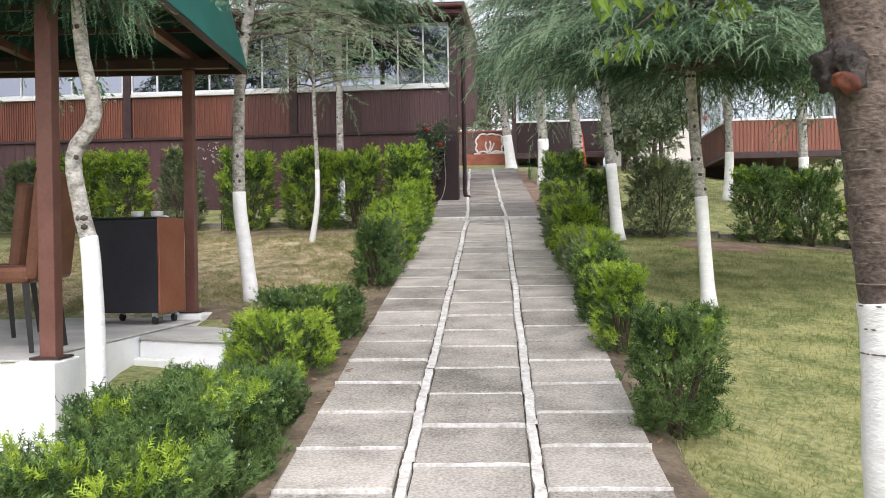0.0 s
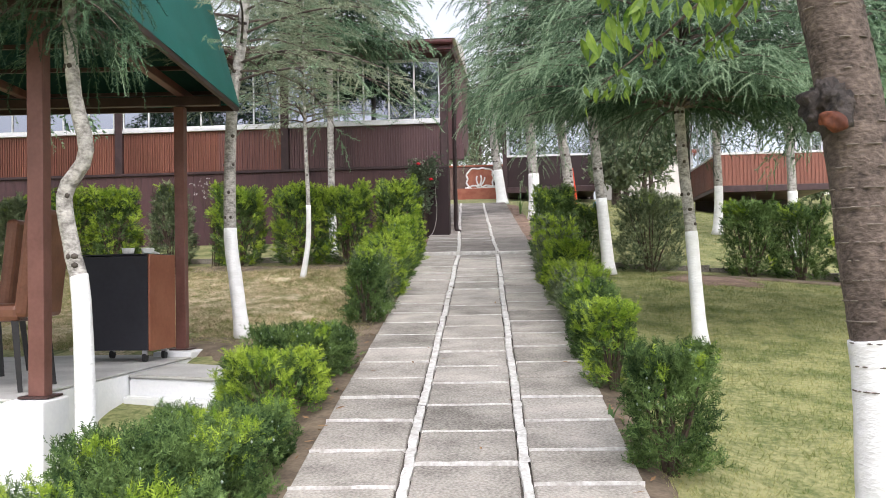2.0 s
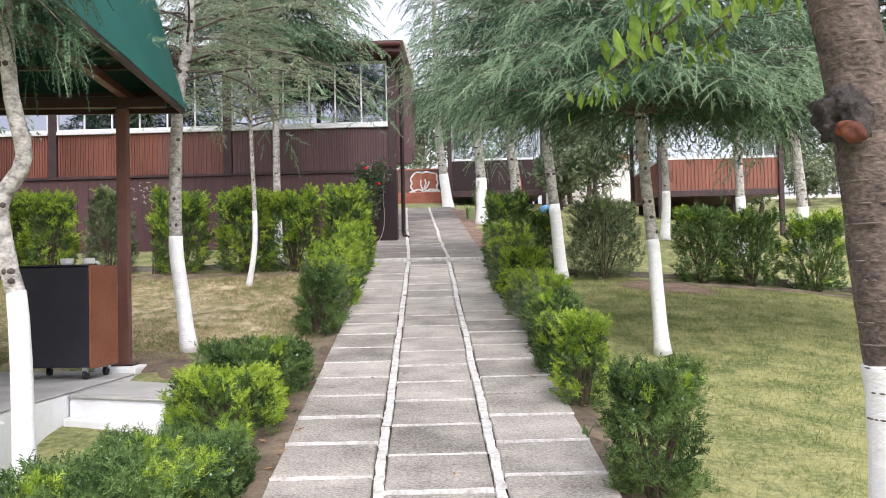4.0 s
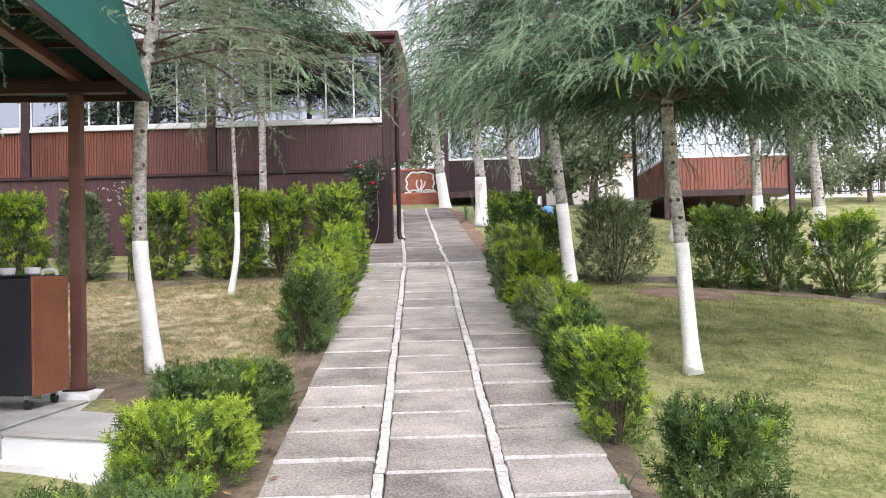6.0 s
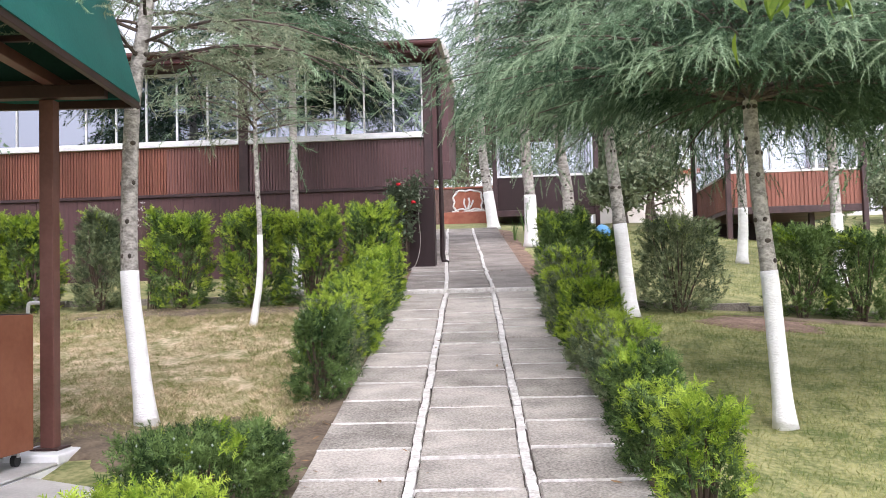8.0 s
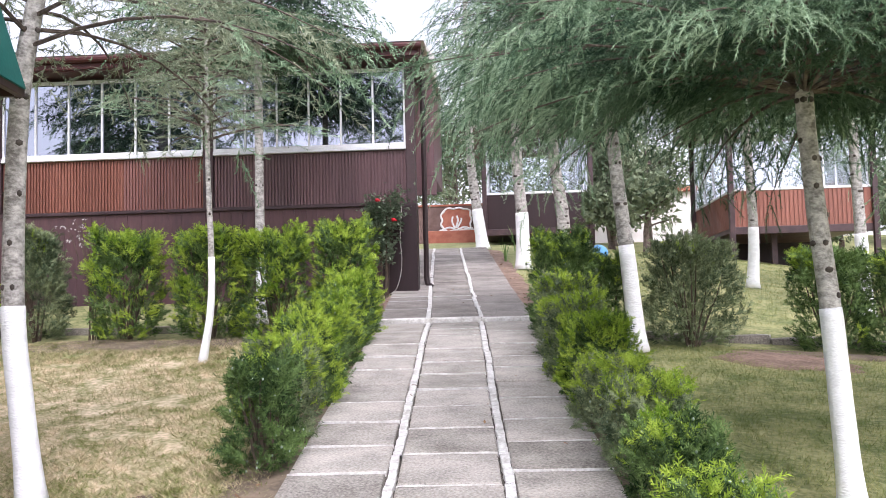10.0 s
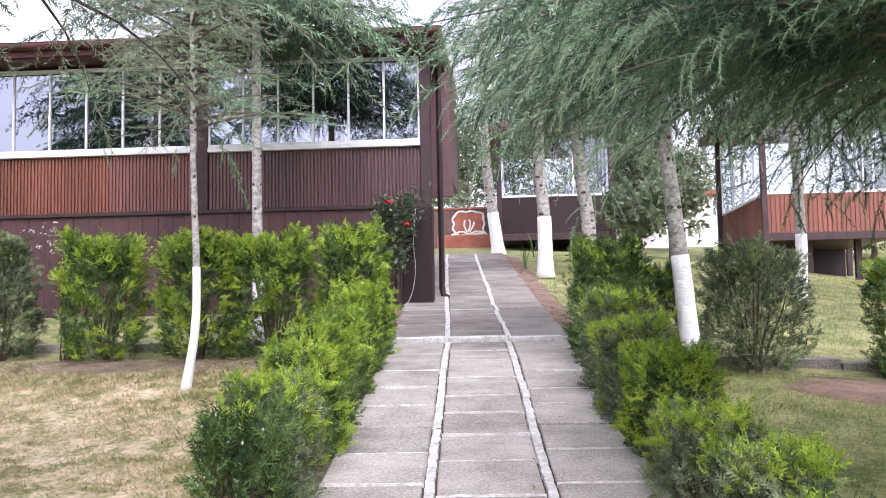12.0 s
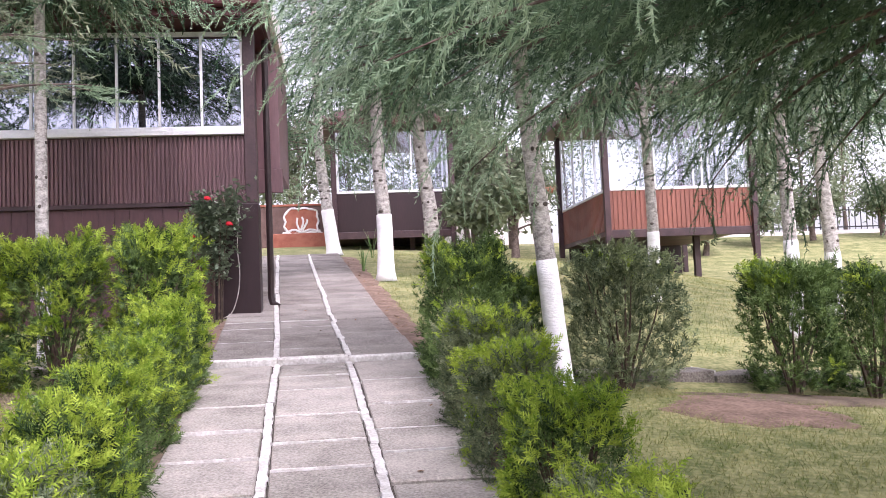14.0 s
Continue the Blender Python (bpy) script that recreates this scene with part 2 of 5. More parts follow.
def tube(bm, pts, radii, seg=8, wobble=0.0, cap=True, rng=random):
    """A tapered tube along points."""
    pts = [Vector(p) for p in pts]
    rings = []
    for i, p in enumerate(pts):
        d = (pts[min(i + 1, len(pts) - 1)] - pts[max(i - 1, 0)]).normalized()
        a = d.cross(Vector((0.3, 1, 0.1))).normalized()
        b = d.cross(a).normalized()
        r = radii[i] if hasattr(radii, "__len__") else radii
        rings.append([bm.verts.new(p + (a * math.cos(2 * math.pi * k / seg) + b * math.sin(2 * math.pi * k / seg)) * r * (1 + wobble * rng.uniform(-1, 1))) for k in range(seg)])
    for r0, r1 in zip(rings, rings[1:]):
        for k in range(seg):
            bm.faces.new((r0[k], r0[(k + 1) % seg], r1[(k + 1) % seg], r1[k]))
    if cap:
        bm.faces.new(rings[0][::-1])
        bm.faces.new(rings[-1])
    return bm


def smooth_line(pts, n):
    """n + 1 points along a Catmull-Rom curve through pts."""
    p = [Vector(q) for q in pts]
    p = [p[0] * 2 - p[1]] + p + [p[-1] * 2 - p[-2]]
    out = []
    for k in range(n + 1):
        u = k / n * (len(p) - 3)
        i = min(int(u), len(p) - 4)
        u -= i
        a, b, c, d = p[i:i + 4]
        out.append(0.5 * (2 * b + (c - a) * u + (2 * a - 5 * b + 4 * c - d) * u * u + (3 * b - a - 3 * c + d) * u ** 3))
    return out


# ---- the lie of the land ----
HEIGHTS = ((-400, -14), (-40, -2.2), (0, -0.138), (5.3, 0.57), (12.2, 1.491), (14.0, 1.765), (15.3, 1.905), (18.5, 2.35), (25.8, 3.47), (33, 4.22), (60, 5.0), (500, 9))


def base(y):
    for (y0, z0), (y1, z1) in zip(HEIGHTS, HEIGHTS[1:]):
        if y <= y1:
            return z0 + (z1 - z0) * (y - y0) / (y1 - y0)
    return HEIGHTS[-1][1]


def mid(y):
    """The middle line of the walk."""
    return -0.13 - 0.046 * (y - 5.3) if y < 15.3 else -0.59 - 0.067 * (y - 15.3)


def step(a, b, v):
    u = min(1, max(0, (v - a) / (b - a)))
    return u * u * (3 - 2 * u)


def ground(x, y):
    off = x - mid(y)
    z = base(y) - 0.035
    if off > 0:
        z -= 0.17 * step(0.85, 1.9, off) * (1 - step(15, 19, y)) + 0.0105 * min(off, 9.5) ** 2 * (1 - step(31, 36, y))
    else:
        z -= 0.05 * step(0.9, 1.8, -off) + 0.25 * step(0.9, 1.3, -off) * (1 - step(6.0, 7.2, y))
    return z


# ---- ground ----
def grid_sheet(name, xs, ys, height, mat):
    bm = bmesh.new()
    rows = [[bm.verts.new((x, y, height(x, y))) for x in xs] for y in ys]
    for r0, r1 in zip(rows, rows[1:]):
        for k in range(len(xs) - 1):
            bm.faces.new((r0[k], r0[k + 1], r1[k + 1], r1[k]))
    return part(name, bm, mat, smooth=True)


def steps_between(a, b, d):
    n = max(1, round((b - a) / d))
    return [a + (b - a) * k / n for k in range(n)]


XS = steps_between(-400, -40, 60) + steps_between(-40, -9, 3) + steps_between(-9, 8, 0.25) + steps_between(8, 40, 3) + steps_between(40, 400, 60) + [400]
YS = steps_between(-400, -40, 60) + steps_between(-40, 0, 4) + steps_between(0, 30, 0.3) + steps_between(30, 60, 3) + steps_between(60, 500, 60) + [500]


def rough_ground(x, y):
    return ground(x, y) - 0.012 + 0.018 * noise.noise((x * 1.7, y * 1.7, 0)) * step(0.9, 1.4, abs(x - mid(y)))


lawn = structure(grid_sheet("ground", XS, YS, rough_ground, GRASS), "sloping mown lawn with green and dry patches", "lawn")


def patch(name, mat, cx, cy, rx, ry, lift, label, category, seed=0, n=40):
    """A low uneven patch with a ragged rim that follows the ground."""
    bm = bmesh.new()
    rng = random.Random(seed)
    ph = [rng.uniform(0, 6.3) for _ in range(3)]
    rings = []
    for k in range(0, 7):
        f = k / 6
        ring = []
        for i in range(n):
            a = 2 * math.pi * i / n
            w = 1 + 0.12 * math.sin(2 * a + ph[0]) + 0.09 * math.sin(5 * a + ph[1]) + 0.06 * math.sin(9 * a + ph[2]) + 0.45 * noise.noise((cx + 1.6 * math.cos(a), cy + 1.6 * math.sin(a), seed)) + 0.35 * noise.noise((cx + 5 * math.cos(a), cy + 5 * math.sin(a), seed))
            x, y = cx + rx * f * w * math.cos(a), cy + ry * f * w * math.sin(a)
            ring.append(bm.verts.new((x, y, rough_ground(x, y) + lift * (1 - f ** 3) - 0.03 * (f == 1) + 0.008 * noise.noise((x * 6, y * 6, 3)))))
        rings.append(ring)
    for r0, r1 in zip(rings, rings[1:]):
        for i in range(n):
            bm.faces.new((r0[i], r0[(i + 1) % n], r1[(i + 1) % n], r1[i]))
    bmesh.ops.remove_doubles(bm, verts=bm.verts, dist=1e-5)
    return structure(part(name, bm, mat, smooth=True), label, category)


patch("dry_lawn", DRY, -3.6, 11.6, 2.1, 2.9, 0.02, "dry straw-coloured patch of mown lawn", "lawn", 3)
patch("soil_patch", SOIL, 2.6, 14.2, 0.75, 0.52, 0.02, "bare reddish soil in the lawn beside the hedge", "soil", 5)
patch("soil_patch", EARTH, -3.6, 14.6, 2.4, 0.42, 0.03, "bare soil under the hedge", "soil", 6)
patch("soil_patch", EARTH, 4.4, 14.6, 2.0, 0.3, 0.03, "bare soil under the hedge", "soil", 7)
patch("soil_patch", EARTH, -2.35, 9.15, 0.75, 0.55, 0.025, "bare pale earth beside the terrace", "soil", 9)
patch("soil_patch", SOIL, -1.62, 16.9, 0.35, 1.7, 0.03, "bare reddish soil beside the building", "soil", 8)


def verge(name, side, y0, y1, w0, w1, label, mat=EARTH):
    """A strip of bare earth along the walk."""
    bm = bmesh.new()
    last = None
    for k in range(int((y1 - y0) / 0.15) + 1):
        y = y0 + 0.15 * k
        cut = 0.07 * noise.noise((y * 2.1, side * 5, 1))
        row = []
        for f in (0, 0.3, 0.7, 1):
            off = side * (w0 + (w1 + cut - w0) * f)
            x = mid(y) + off
            row.append(bm.verts.new((x, y, rough_ground(x, y) + 0.03 * (1 - f ** 2) + 0.004 + 0.012 * noise.noise((x * 8, y * 8, 2)) - 0.02 * (f == 1))))
        if last:
            for i in range(3):
                bm.faces.new((last[i], last[i + 1], row[i + 1], row[i]))
        last = row
    return structure(part(name, bm, mat, smooth=True), label, "soil")


verge("soil_strip", -1, 0, 15, 0.78, 1.25, "bare brown soil along the walk under the hedge")
verge("soil_strip", 1, 0, 15, 0.78, 1.02, "bare brown soil along the walk under the hedge")
verge("soil_strip", 1, 15.9, 25.6, 0.86, 1.22, "bare reddish soil along the upper walk", SOIL)

# ---- the house with the window band ----
FY, FR, FL = 18.47, -1.28, -15.5
house = thing("house", "long dark-stained timber house with a band of windows", "house", (FR, FY, 2.3))
HO = Vector(house.location)


def local(bm, origin):
    bmesh.ops.translate(bm, vec=-Vector(origin), verts=bm.verts)
    return bm


def hpart(name, bm, mat, label="", parent=None):
    return part(name, local(bm, HO), mat, parent or house, label)


cols = [-4.32, -7.52, -10.72, -13.92]
hpart("lower_wall", boxed(FL, FR - 0.13, FY + 0.02, FY + 0.2, 1.9, 3.6), PANEL, "dark brown plank wall")
bm = bmesh.new()
x = FL + 0.1
rng = random.Random(11)
while x < FR - 0.2:
    w = rng.uniform(0.16, 0.22)
    box(bm, x, x + w - 0.006, FY + 0.008, FY + 0.03, 1.95, 3.58)
    x += w
hpart("plank_cladding", bm, PANEL, "wide dark stained planks")
hpart("ledge", boxed(FL, FR - 0.12, FY - 0.03, FY + 0.06, 3.585, 3.635, bevel=0.006), TRIM)
bays = [(-13.84, -10.8), (-10.64, -7.6), (-7.44, -4.4), (-4.24, -1.41)]
for i, (a, b) in enumerate(bays):
    sm = SIDING if i == 3 else SIDING_RED
    sd = hpart("ribbed_siding", boxed(a, b, FY + 0.03, FY + 0.2, 3.635, 4.4), sm, "ribbed stained timber siding" if i == 3 else "reddish ribbed timber siding")
    x, rib = a + 0.02, None
    while x < b - 0.03:
        rm = SIDING_RED if x < -5.6 else SIDING_MID if x < -4.4 else SIDING
        if rib is None or rib.data.materials[0] is not rm:
            rib = part("batten", boxed(0, 0.028, -0.03, 0.0, 0, 0.745, bevel=0.004), rm, sd)
        else:
            rib = rib.copy()
            scene.collection.objects.link(rib)
        rib.location = Vector((x, FY + 0.032, 3.64)) - HO
        x += 0.047
for c in cols:
    hpart("column", boxed(c - 0.075, c + 0.075, FY - 0.025, FY + 0.2, 3.635, 5.6, bevel=0.006), TRIM)
hpart("corner_post", boxed(FR - 0.13, FR, FY - 0.03, FY + 0.2, 3.6, 5.62, bevel=0.008), TRIM)
hpart("corner_plinth", boxed(FR - 0.5, FR + 0.01, FY - 0.05, FY + 0.25, 2.15, 3.6, bevel=0.01), PAVILION_DARK)
hpart("side_wall", boxed(-1.8, -1.64, FY + 0.25, 21.48, 2.2, 5.6), SIDING)
hpart("back_wall", boxed(FL, -1.64, 21.5, 21.7, 2.2, 5.6), ROOM)
hpart("end_wall", boxed(FL - 0.2, FL - 0.004, FY, 21.7, 1.9, 5.6), SIDING)
hpart("floor_deck", boxed(FL, -1.81, FY + 0.22, 21.48, 3.5, 3.58), ROOM)
hpart("inner_ceiling", boxed(FL, -1.81, FY + 0.22, 21.48, 5.585, 5.64), ROOM)
for a, b in bays:
    n = max(1, round((b - a) / 0.475))
    wd = (b - a) / n
    bm = boxed(a, b, FY - 0.045, FY + 0.06, 4.4, 4.455, bevel=0.004)
    box(bm, a, b, FY - 0.01, FY + 0.05, 4.458, 4.5)
    box(bm, a, b, FY - 0.01, FY + 0.05, 5.55, 5.6)
    win = hpart("window_frame", bm, ALU, "white aluminium window frame")
    for k in range(n + 1):
        xm = a + wd * k
        xm = min(max(xm, a + 0.014), b - 0.014)
        hpart("mullion", boxed(xm - 0.013, xm + 0.013, FY - 0.008, FY + 0.048, 4.5, 5.55), ALU, "", win)
    for k in range(n):
        p = hpart("pane", boxed(a + wd * k + 0.012, a + wd * (k + 1) - 0.012, FY + 0.015, FY + 0.023, 4.5, 5.55), GLASS, "bluish coated glass pane", win)
        p.visible_shadow = False
# eave, gutter and low roof
hpart("fascia", boxed(FL - 0.4, FR + 0.12, FY - 0.42, FY - 0.38, 5.66, 5.84, bevel=0.006), FASCIA, "dark red eave board")
hpart("soffit", boxed(FL - 0.4, FR + 0.1, FY - 0.38, 21.9, 5.64, 5.7), FASCIA)
hpart("side_fascia", boxed(FR + 0.1, FR + 0.14, FY - 0.38, 22.0, 5.66, 5.84, bevel=0.006), FASCIA)
bm = bmesh.new()
tube(bm, [(FL - 0.4, FY - 0.46, 5.8), (FR + 0.16, FY - 0.46, 5.79)], 0.05, 10)
hpart("gutter", bm, FASCIA)
bm = bmesh.new()
v = [bm.verts.new(q) for q in ((FL - 0.5, FY - 0.48, 5.85), (FR + 0.2, FY - 0.48, 5.85), (FR + 0.2, 22.1, 5.85), (FL - 0.5, 22.1, 5.85), (FL - 0.5, 20.1, 6.2), (FR + 0.2, 20.1, 6.2))]
for f in ((0, 1, 5, 4), (4, 5, 2, 3), (0, 4, 3), (1, 2, 5), (0, 3, 2, 1)):
    bm.faces.new([v[i] for i in f])
hpart("roof", bm, PALE_WALL, "pale sheet roof")
# enclosed bay on the side wall, over the walk
bm = boxed(-1.636, -1.08, 19.5, 21.4, 4.15, 5.63, bevel=0.01)
box(bm, -1.636, -1.05, 19.47, 19.53, 3.85, 4.15, bevel=0.008)
hpart("side_bay", bm, SIDING, "boarded bay under the eave")
bm = bmesh.new()
tube(bm, smooth_line([(FR + 0.09, FY + 0.5, 5.7), (FR + 0.08, FY + 0.55, 5.2), (FR + 0.08, FY + 0.6, 3.0), (FR + 0.08, FY + 0.6, 2.52), (FR + 0.16, FY + 0.55, 2.42)], 16), 0.04, 10)
hpart("downpipe", bm, PIPE, "dark round rainwater pipe")
# tables inside the house, seen as dim shapes
for k in range(5):
    tx = -2.6 - 2.6 * k
    tb = thing("dining_table", "dim dining table standing behind the windows", "table", (tx, 20.2, 3.58), "tables in the house")
    part("tabletop", boxed(-0.6, 0.6, -0.4, 0.4, 0.71, 0.75, bevel=0.01), SIDING, tb)
    for sx in (-0.52, 0.52):
        for sy in (-0.33, 0.33):
            part("leg", boxed(sx - 0.03, sx + 0.03, sy - 0.03, sy + 0.03, 0, 0.708), SIDING, tb)

# ---- pergola with the green tarpaulin ----
PZ = 0.95
slab = thing("terrace_slab", "raised concrete terrace slab with whitewashed sides", "terrace", (-2.6, 6.3, 0.4), "", "structure")


def spart(name, bm, mat, parent, origin, label=""):
    return part(name, local(bm, origin), mat, parent, label)


SO = slab.location
spart("slab_core", boxed(-7.5, -2.61, 6.02, 9.35, 0.0, 0.94), WHITEWASH, slab, SO, "whitewashed rough rendered side")
spart("floor_top", boxed(-7.5, -2.606, 6.0, 9.36, 0.944, 0.96, bevel=0.006), CONCRETE, slab, SO, "grey worn concrete floor")


def prism(corners, z0, z1):
    bm = bmesh.new()
    bot, top = [bm.verts.new((x, y, z0)) for x, y in corners], [bm.verts.new((x, y, z1)) for x, y in corners]
    bm.faces.new(bot[::-1])
    bm.faces.new(top)
    for k in range(len(corners)):
        bm.faces.new((bot[k], bot[(k + 1) % len(corners)], top[(k + 1) % len(corners)], top[k]))
    bmesh.ops.bevel(bm, geom=list(bm.edges), offset=0.01, segments=2, affect="EDGES")
    return bm


spart("side_ledge", prism(((-2.602, 7.5), (-1.89, 7.22), (-1.96, 7.99), (-2.602, 8.38)), 0.3, 0.91), WHITEWASH, slab, SO, "whitewashed ledge side")
spart("ledge_top", prism(((-2.604, 7.49), (-1.88, 7.2), (-1.95, 8.0), (-2.604, 8.4)), 0.914, 0.94), CONCRETE, slab, SO, "grey concrete ledge")
spart("ledge_foot", prism(((-2.604, 7.4), (-1.9, 7.12), (-1.9, 7.2), (-2.604, 7.48)), 0.3, 0.8), WHITEWASH, slab, SO, "low whitewashed foot of the ledge")
spart("corner_pad", boxed(-2.602, -2.38, 5.9, 6.2, 0.2, 0.958, bevel=0.012), WHITEWASH, slab, SO, "whitewashed pad under the corner post")
spart("plinth", boxed(-2.93, -2.6, 8.72, 9.12, 0.94, 1.0, bevel=0.012), WHITEWASH, slab, SO, "white painted post plinth")

perg = thing("pergola", "brown steel pergola roofed with green tarpaulin on a terrace", "pergola", (-4.6, 7.7, PZ))
PO = perg.location
for k, (px, py, h, m) in enumerate(((-2.47, 6.05, 0.046, POST), (-2.76, 8.95, 0.043, POST), (-6.9, 6.1, 0.055, POST), (-6.9, 8.6, 0.055, POST_DARK))):
    z0 = 0.962 if k != 1 else 1.002
    ob = spart("post", boxed(px - h, px + h, py - h, py + h, z0, 3.06, bevel=0.006), m, perg, PO)
    part("foot_plate", local(boxed(px - 0.085, px + 0.085, py - 0.085, py + 0.085, z0, z0 + 0.012, bevel=0.003), PO), POST_DARK, ob)
# the roof stands a little askew to the walk
EAVE = Vector((-2.42, 9.38, 0))


def rpart(name, bm, mat, label=""):
    bmesh.ops.rotate(bm, cent=EAVE, matrix=Matrix.Rotation(radians(5.4), 3, "Z"), verts=bm.verts)
    return spart(name, bm, mat, perg, PO, label)


for y in (6.04, 8.95):
    rpart("cross_beam", boxed(-7.2, -2.45, y - 0.04, y + 0.04, 3.064, 3.14, bevel=0.005), POST_DARK)
for x in (-2.78, -4.1, -5.5, -6.9):
    rpart("long_beam", boxed(x - 0.035, x + 0.035, 5.0, 9.34, 3.144, 3.21, bevel=0.005), POST)
for y in (5.3, 6.0, 6.75, 7.5, 8.25, 9.25):
    rpart("purlin", boxed(-7.2, -2.42, y - 0.016, y + 0.016, 3.214, 3.246, bevel=0.003), POST_DARK)
lo, hi = ((-7.3, 4.9), (-2.38, 9.38)), ((-6.95, 5.1), (-2.6, 9.12))


def sloped_sides(inset, low, high):
    """Four sheets from the eaves up to the flat top."""
    bm = bmesh.new()
    q = [bm.verts.new((x, y, low)) for x, y in ((lo[0][0] + inset, lo[0][1] + inset), (lo[1][0] - inset, lo[0][1] + inset), (lo[1][0] - inset, lo[1][1] - inset), (lo[0][0] + inset, lo[1][1] - inset))]
    r = [bm.verts.new((x, y, high)) for x, y in ((hi[0][0] + inset, hi[0][1] + inset), (hi[1][0] - inset, hi[0][1] + inset), (hi[1][0] - inset, hi[1][1] - inset), (hi[0][0] + inset, hi[1][1] - inset))]
    for k in range(4):
        bm.faces.new((q[k], q[(k + 1) % 4], r[(k + 1) % 4], r[k]))
    bmesh.ops.subdivide_edges(bm, edges=bm.edges, cuts=6, use_grid_fill=True)
    for v in bm.verts:
        v.co += Vector((0.02 * noise.noise(v.co * 1.3), 0.02 * noise.noise(v.co * 1.5 + Vector((5, 0, 0))), 0))
    bmesh.ops.solidify(bm, geom=bm.faces, thickness=0.01)
    return bm


rpart("side_sheet", sloped_sides(0.0, 3.13, 4.15), GREEN_TARP, "taut green tarpaulin side")
# inner sheets added below the tarpaulin, coloured dark for the shade inside
rpart("side_lining", sloped_sides(0.05, 3.15, 4.1), TARP_SHADED, "shaded inside of the side sheets, coloured dark green")
rpart("roof_sheet", boxed(hi[0][0], hi[1][0], hi[0][1], hi[1][1], 4.155, 4.18), GREEN_TARP)
rpart("lining", boxed(hi[0][0] + 0.06, hi[1][0] - 0.06, hi[0][1] + 0.06, hi[1][1] - 0.06, 4.1, 4.12), TARP_SHADED, "shaded underside of the roof, coloured dark green")
bm = boxed(-2.42, -2.385, 4.9, 9.4, 3.09, 3.14, bevel=0.004)
box(bm, -7.3, -2.425, 9.36, 9.395, 3.09, 3.14, bevel=0.004)
rpart("edge_rail", bm, POST_DARK)


def chair(loc, turn, group="chairs on the terrace"):
    c = thing("dining_chair", "brown leatherette high-backed dining chair with black legs", "chair", loc, group)
    c.rotation_euler = (0, 0, radians(turn))
    part("seat", boxed(-0.23, 0.23, -0.22, 0.24, 0.4, 0.5, bevel=0.03), LEATHER, c, "", smooth=False)
    bm = boxed(-0.23, 0.23, 0.2, 0.285, 0.42, 1.06, bevel=0.03)
    bmesh.ops.rotate(bm, cent=(0, 0.24, 0.42), matrix=Matrix.Rotation(radians(-7), 3, "X"), verts=bm.verts)
    part("backrest", bm, LEATHER, c)
    for sx in (-1, 1):
        for sy in (-1, 1):
            bm = bmesh.new()
            tube(bm, [(0.21 * sx, 0.24 * sy, 0.0), (0.19 * sx, 0.2 * sy, 0.405)], [0.019, 0.028], 4)
            part("leg", bm, BLACK_LEG, c)
    return c


chair((-2.97, 6.5, 0.962), -88)
chair((-3.62, 7.4, 0.962), -84)
table = thing("terrace_table", "dark wooden terrace table beside the chairs", "table", (-4.75, 7.4, 0.962))
part("tabletop", boxed(-0.6, 0.6, -0.45, 0.45, 0.71, 0.75, bevel=0.008), NAVY, table)
for sx in (-0.5, 0.5):
    for sy in (-0.36, 0.36):
        part("leg", boxed(sx - 0.045, sx + 0.045, sy - 0.045, sy + 0.045, 0, 0.708, bevel=0.005), BLACK_LEG, table)

cart = thing("service_cart", "black and brown laminate service cart on castors on the terrace", "cart", (-2.99, 8.4, 0.962))
cart.rotation_euler = (0, 0, radians(-4))
part("body", boxed(-0.3, 0.25, -0.18, 0.26, 0.09, 0.82, bevel=0.006), NAVY, cart)
part("side_panel", boxed(0.254, 0.272, -0.185, 0.26, 0.085, 0.83, bevel=0.004), TERRACOTTA, cart, "reddish brown side panel")
part("top", boxed(-0.305, 0.25, -0.185, 0.265, 0.824, 0.836, bevel=0.003), NAVY, cart)
for sx in (-0.25, 0.2):
    for sy in (-0.13, 0.2):
        bm = bmesh.new()
        tube(bm, [(sx - 0.014, sy, 0.032), (sx + 0.014, sy, 0.032)], 0.032, 14)
        w = part("castor", bm, RUBBER, cart)
        part("fork", boxed(sx - 0.02, sx + 0.02, sy - 0.012, sy + 0.012, 0.05, 0.088), STEEL, w)
for k, (dx, dy) in enumerate(((0.0, 0.0), (0.14, 0.05))):
    bm = bmesh.new()
    tube(bm, [(0, 0, 0), (0, 0, 0.012), (0, 0, 0.05), (0, 0, 0.046)], [0.03, 0.045, 0.05, 0.04], 16)
    tagged(part("saucer", bm, PORCELAIN, None, "", (-2.99 + dx, 8.4 + dy, 0.962 + 0.837)), "small white porcelain saucer on the cart", "tableware", "saucers on the cart")


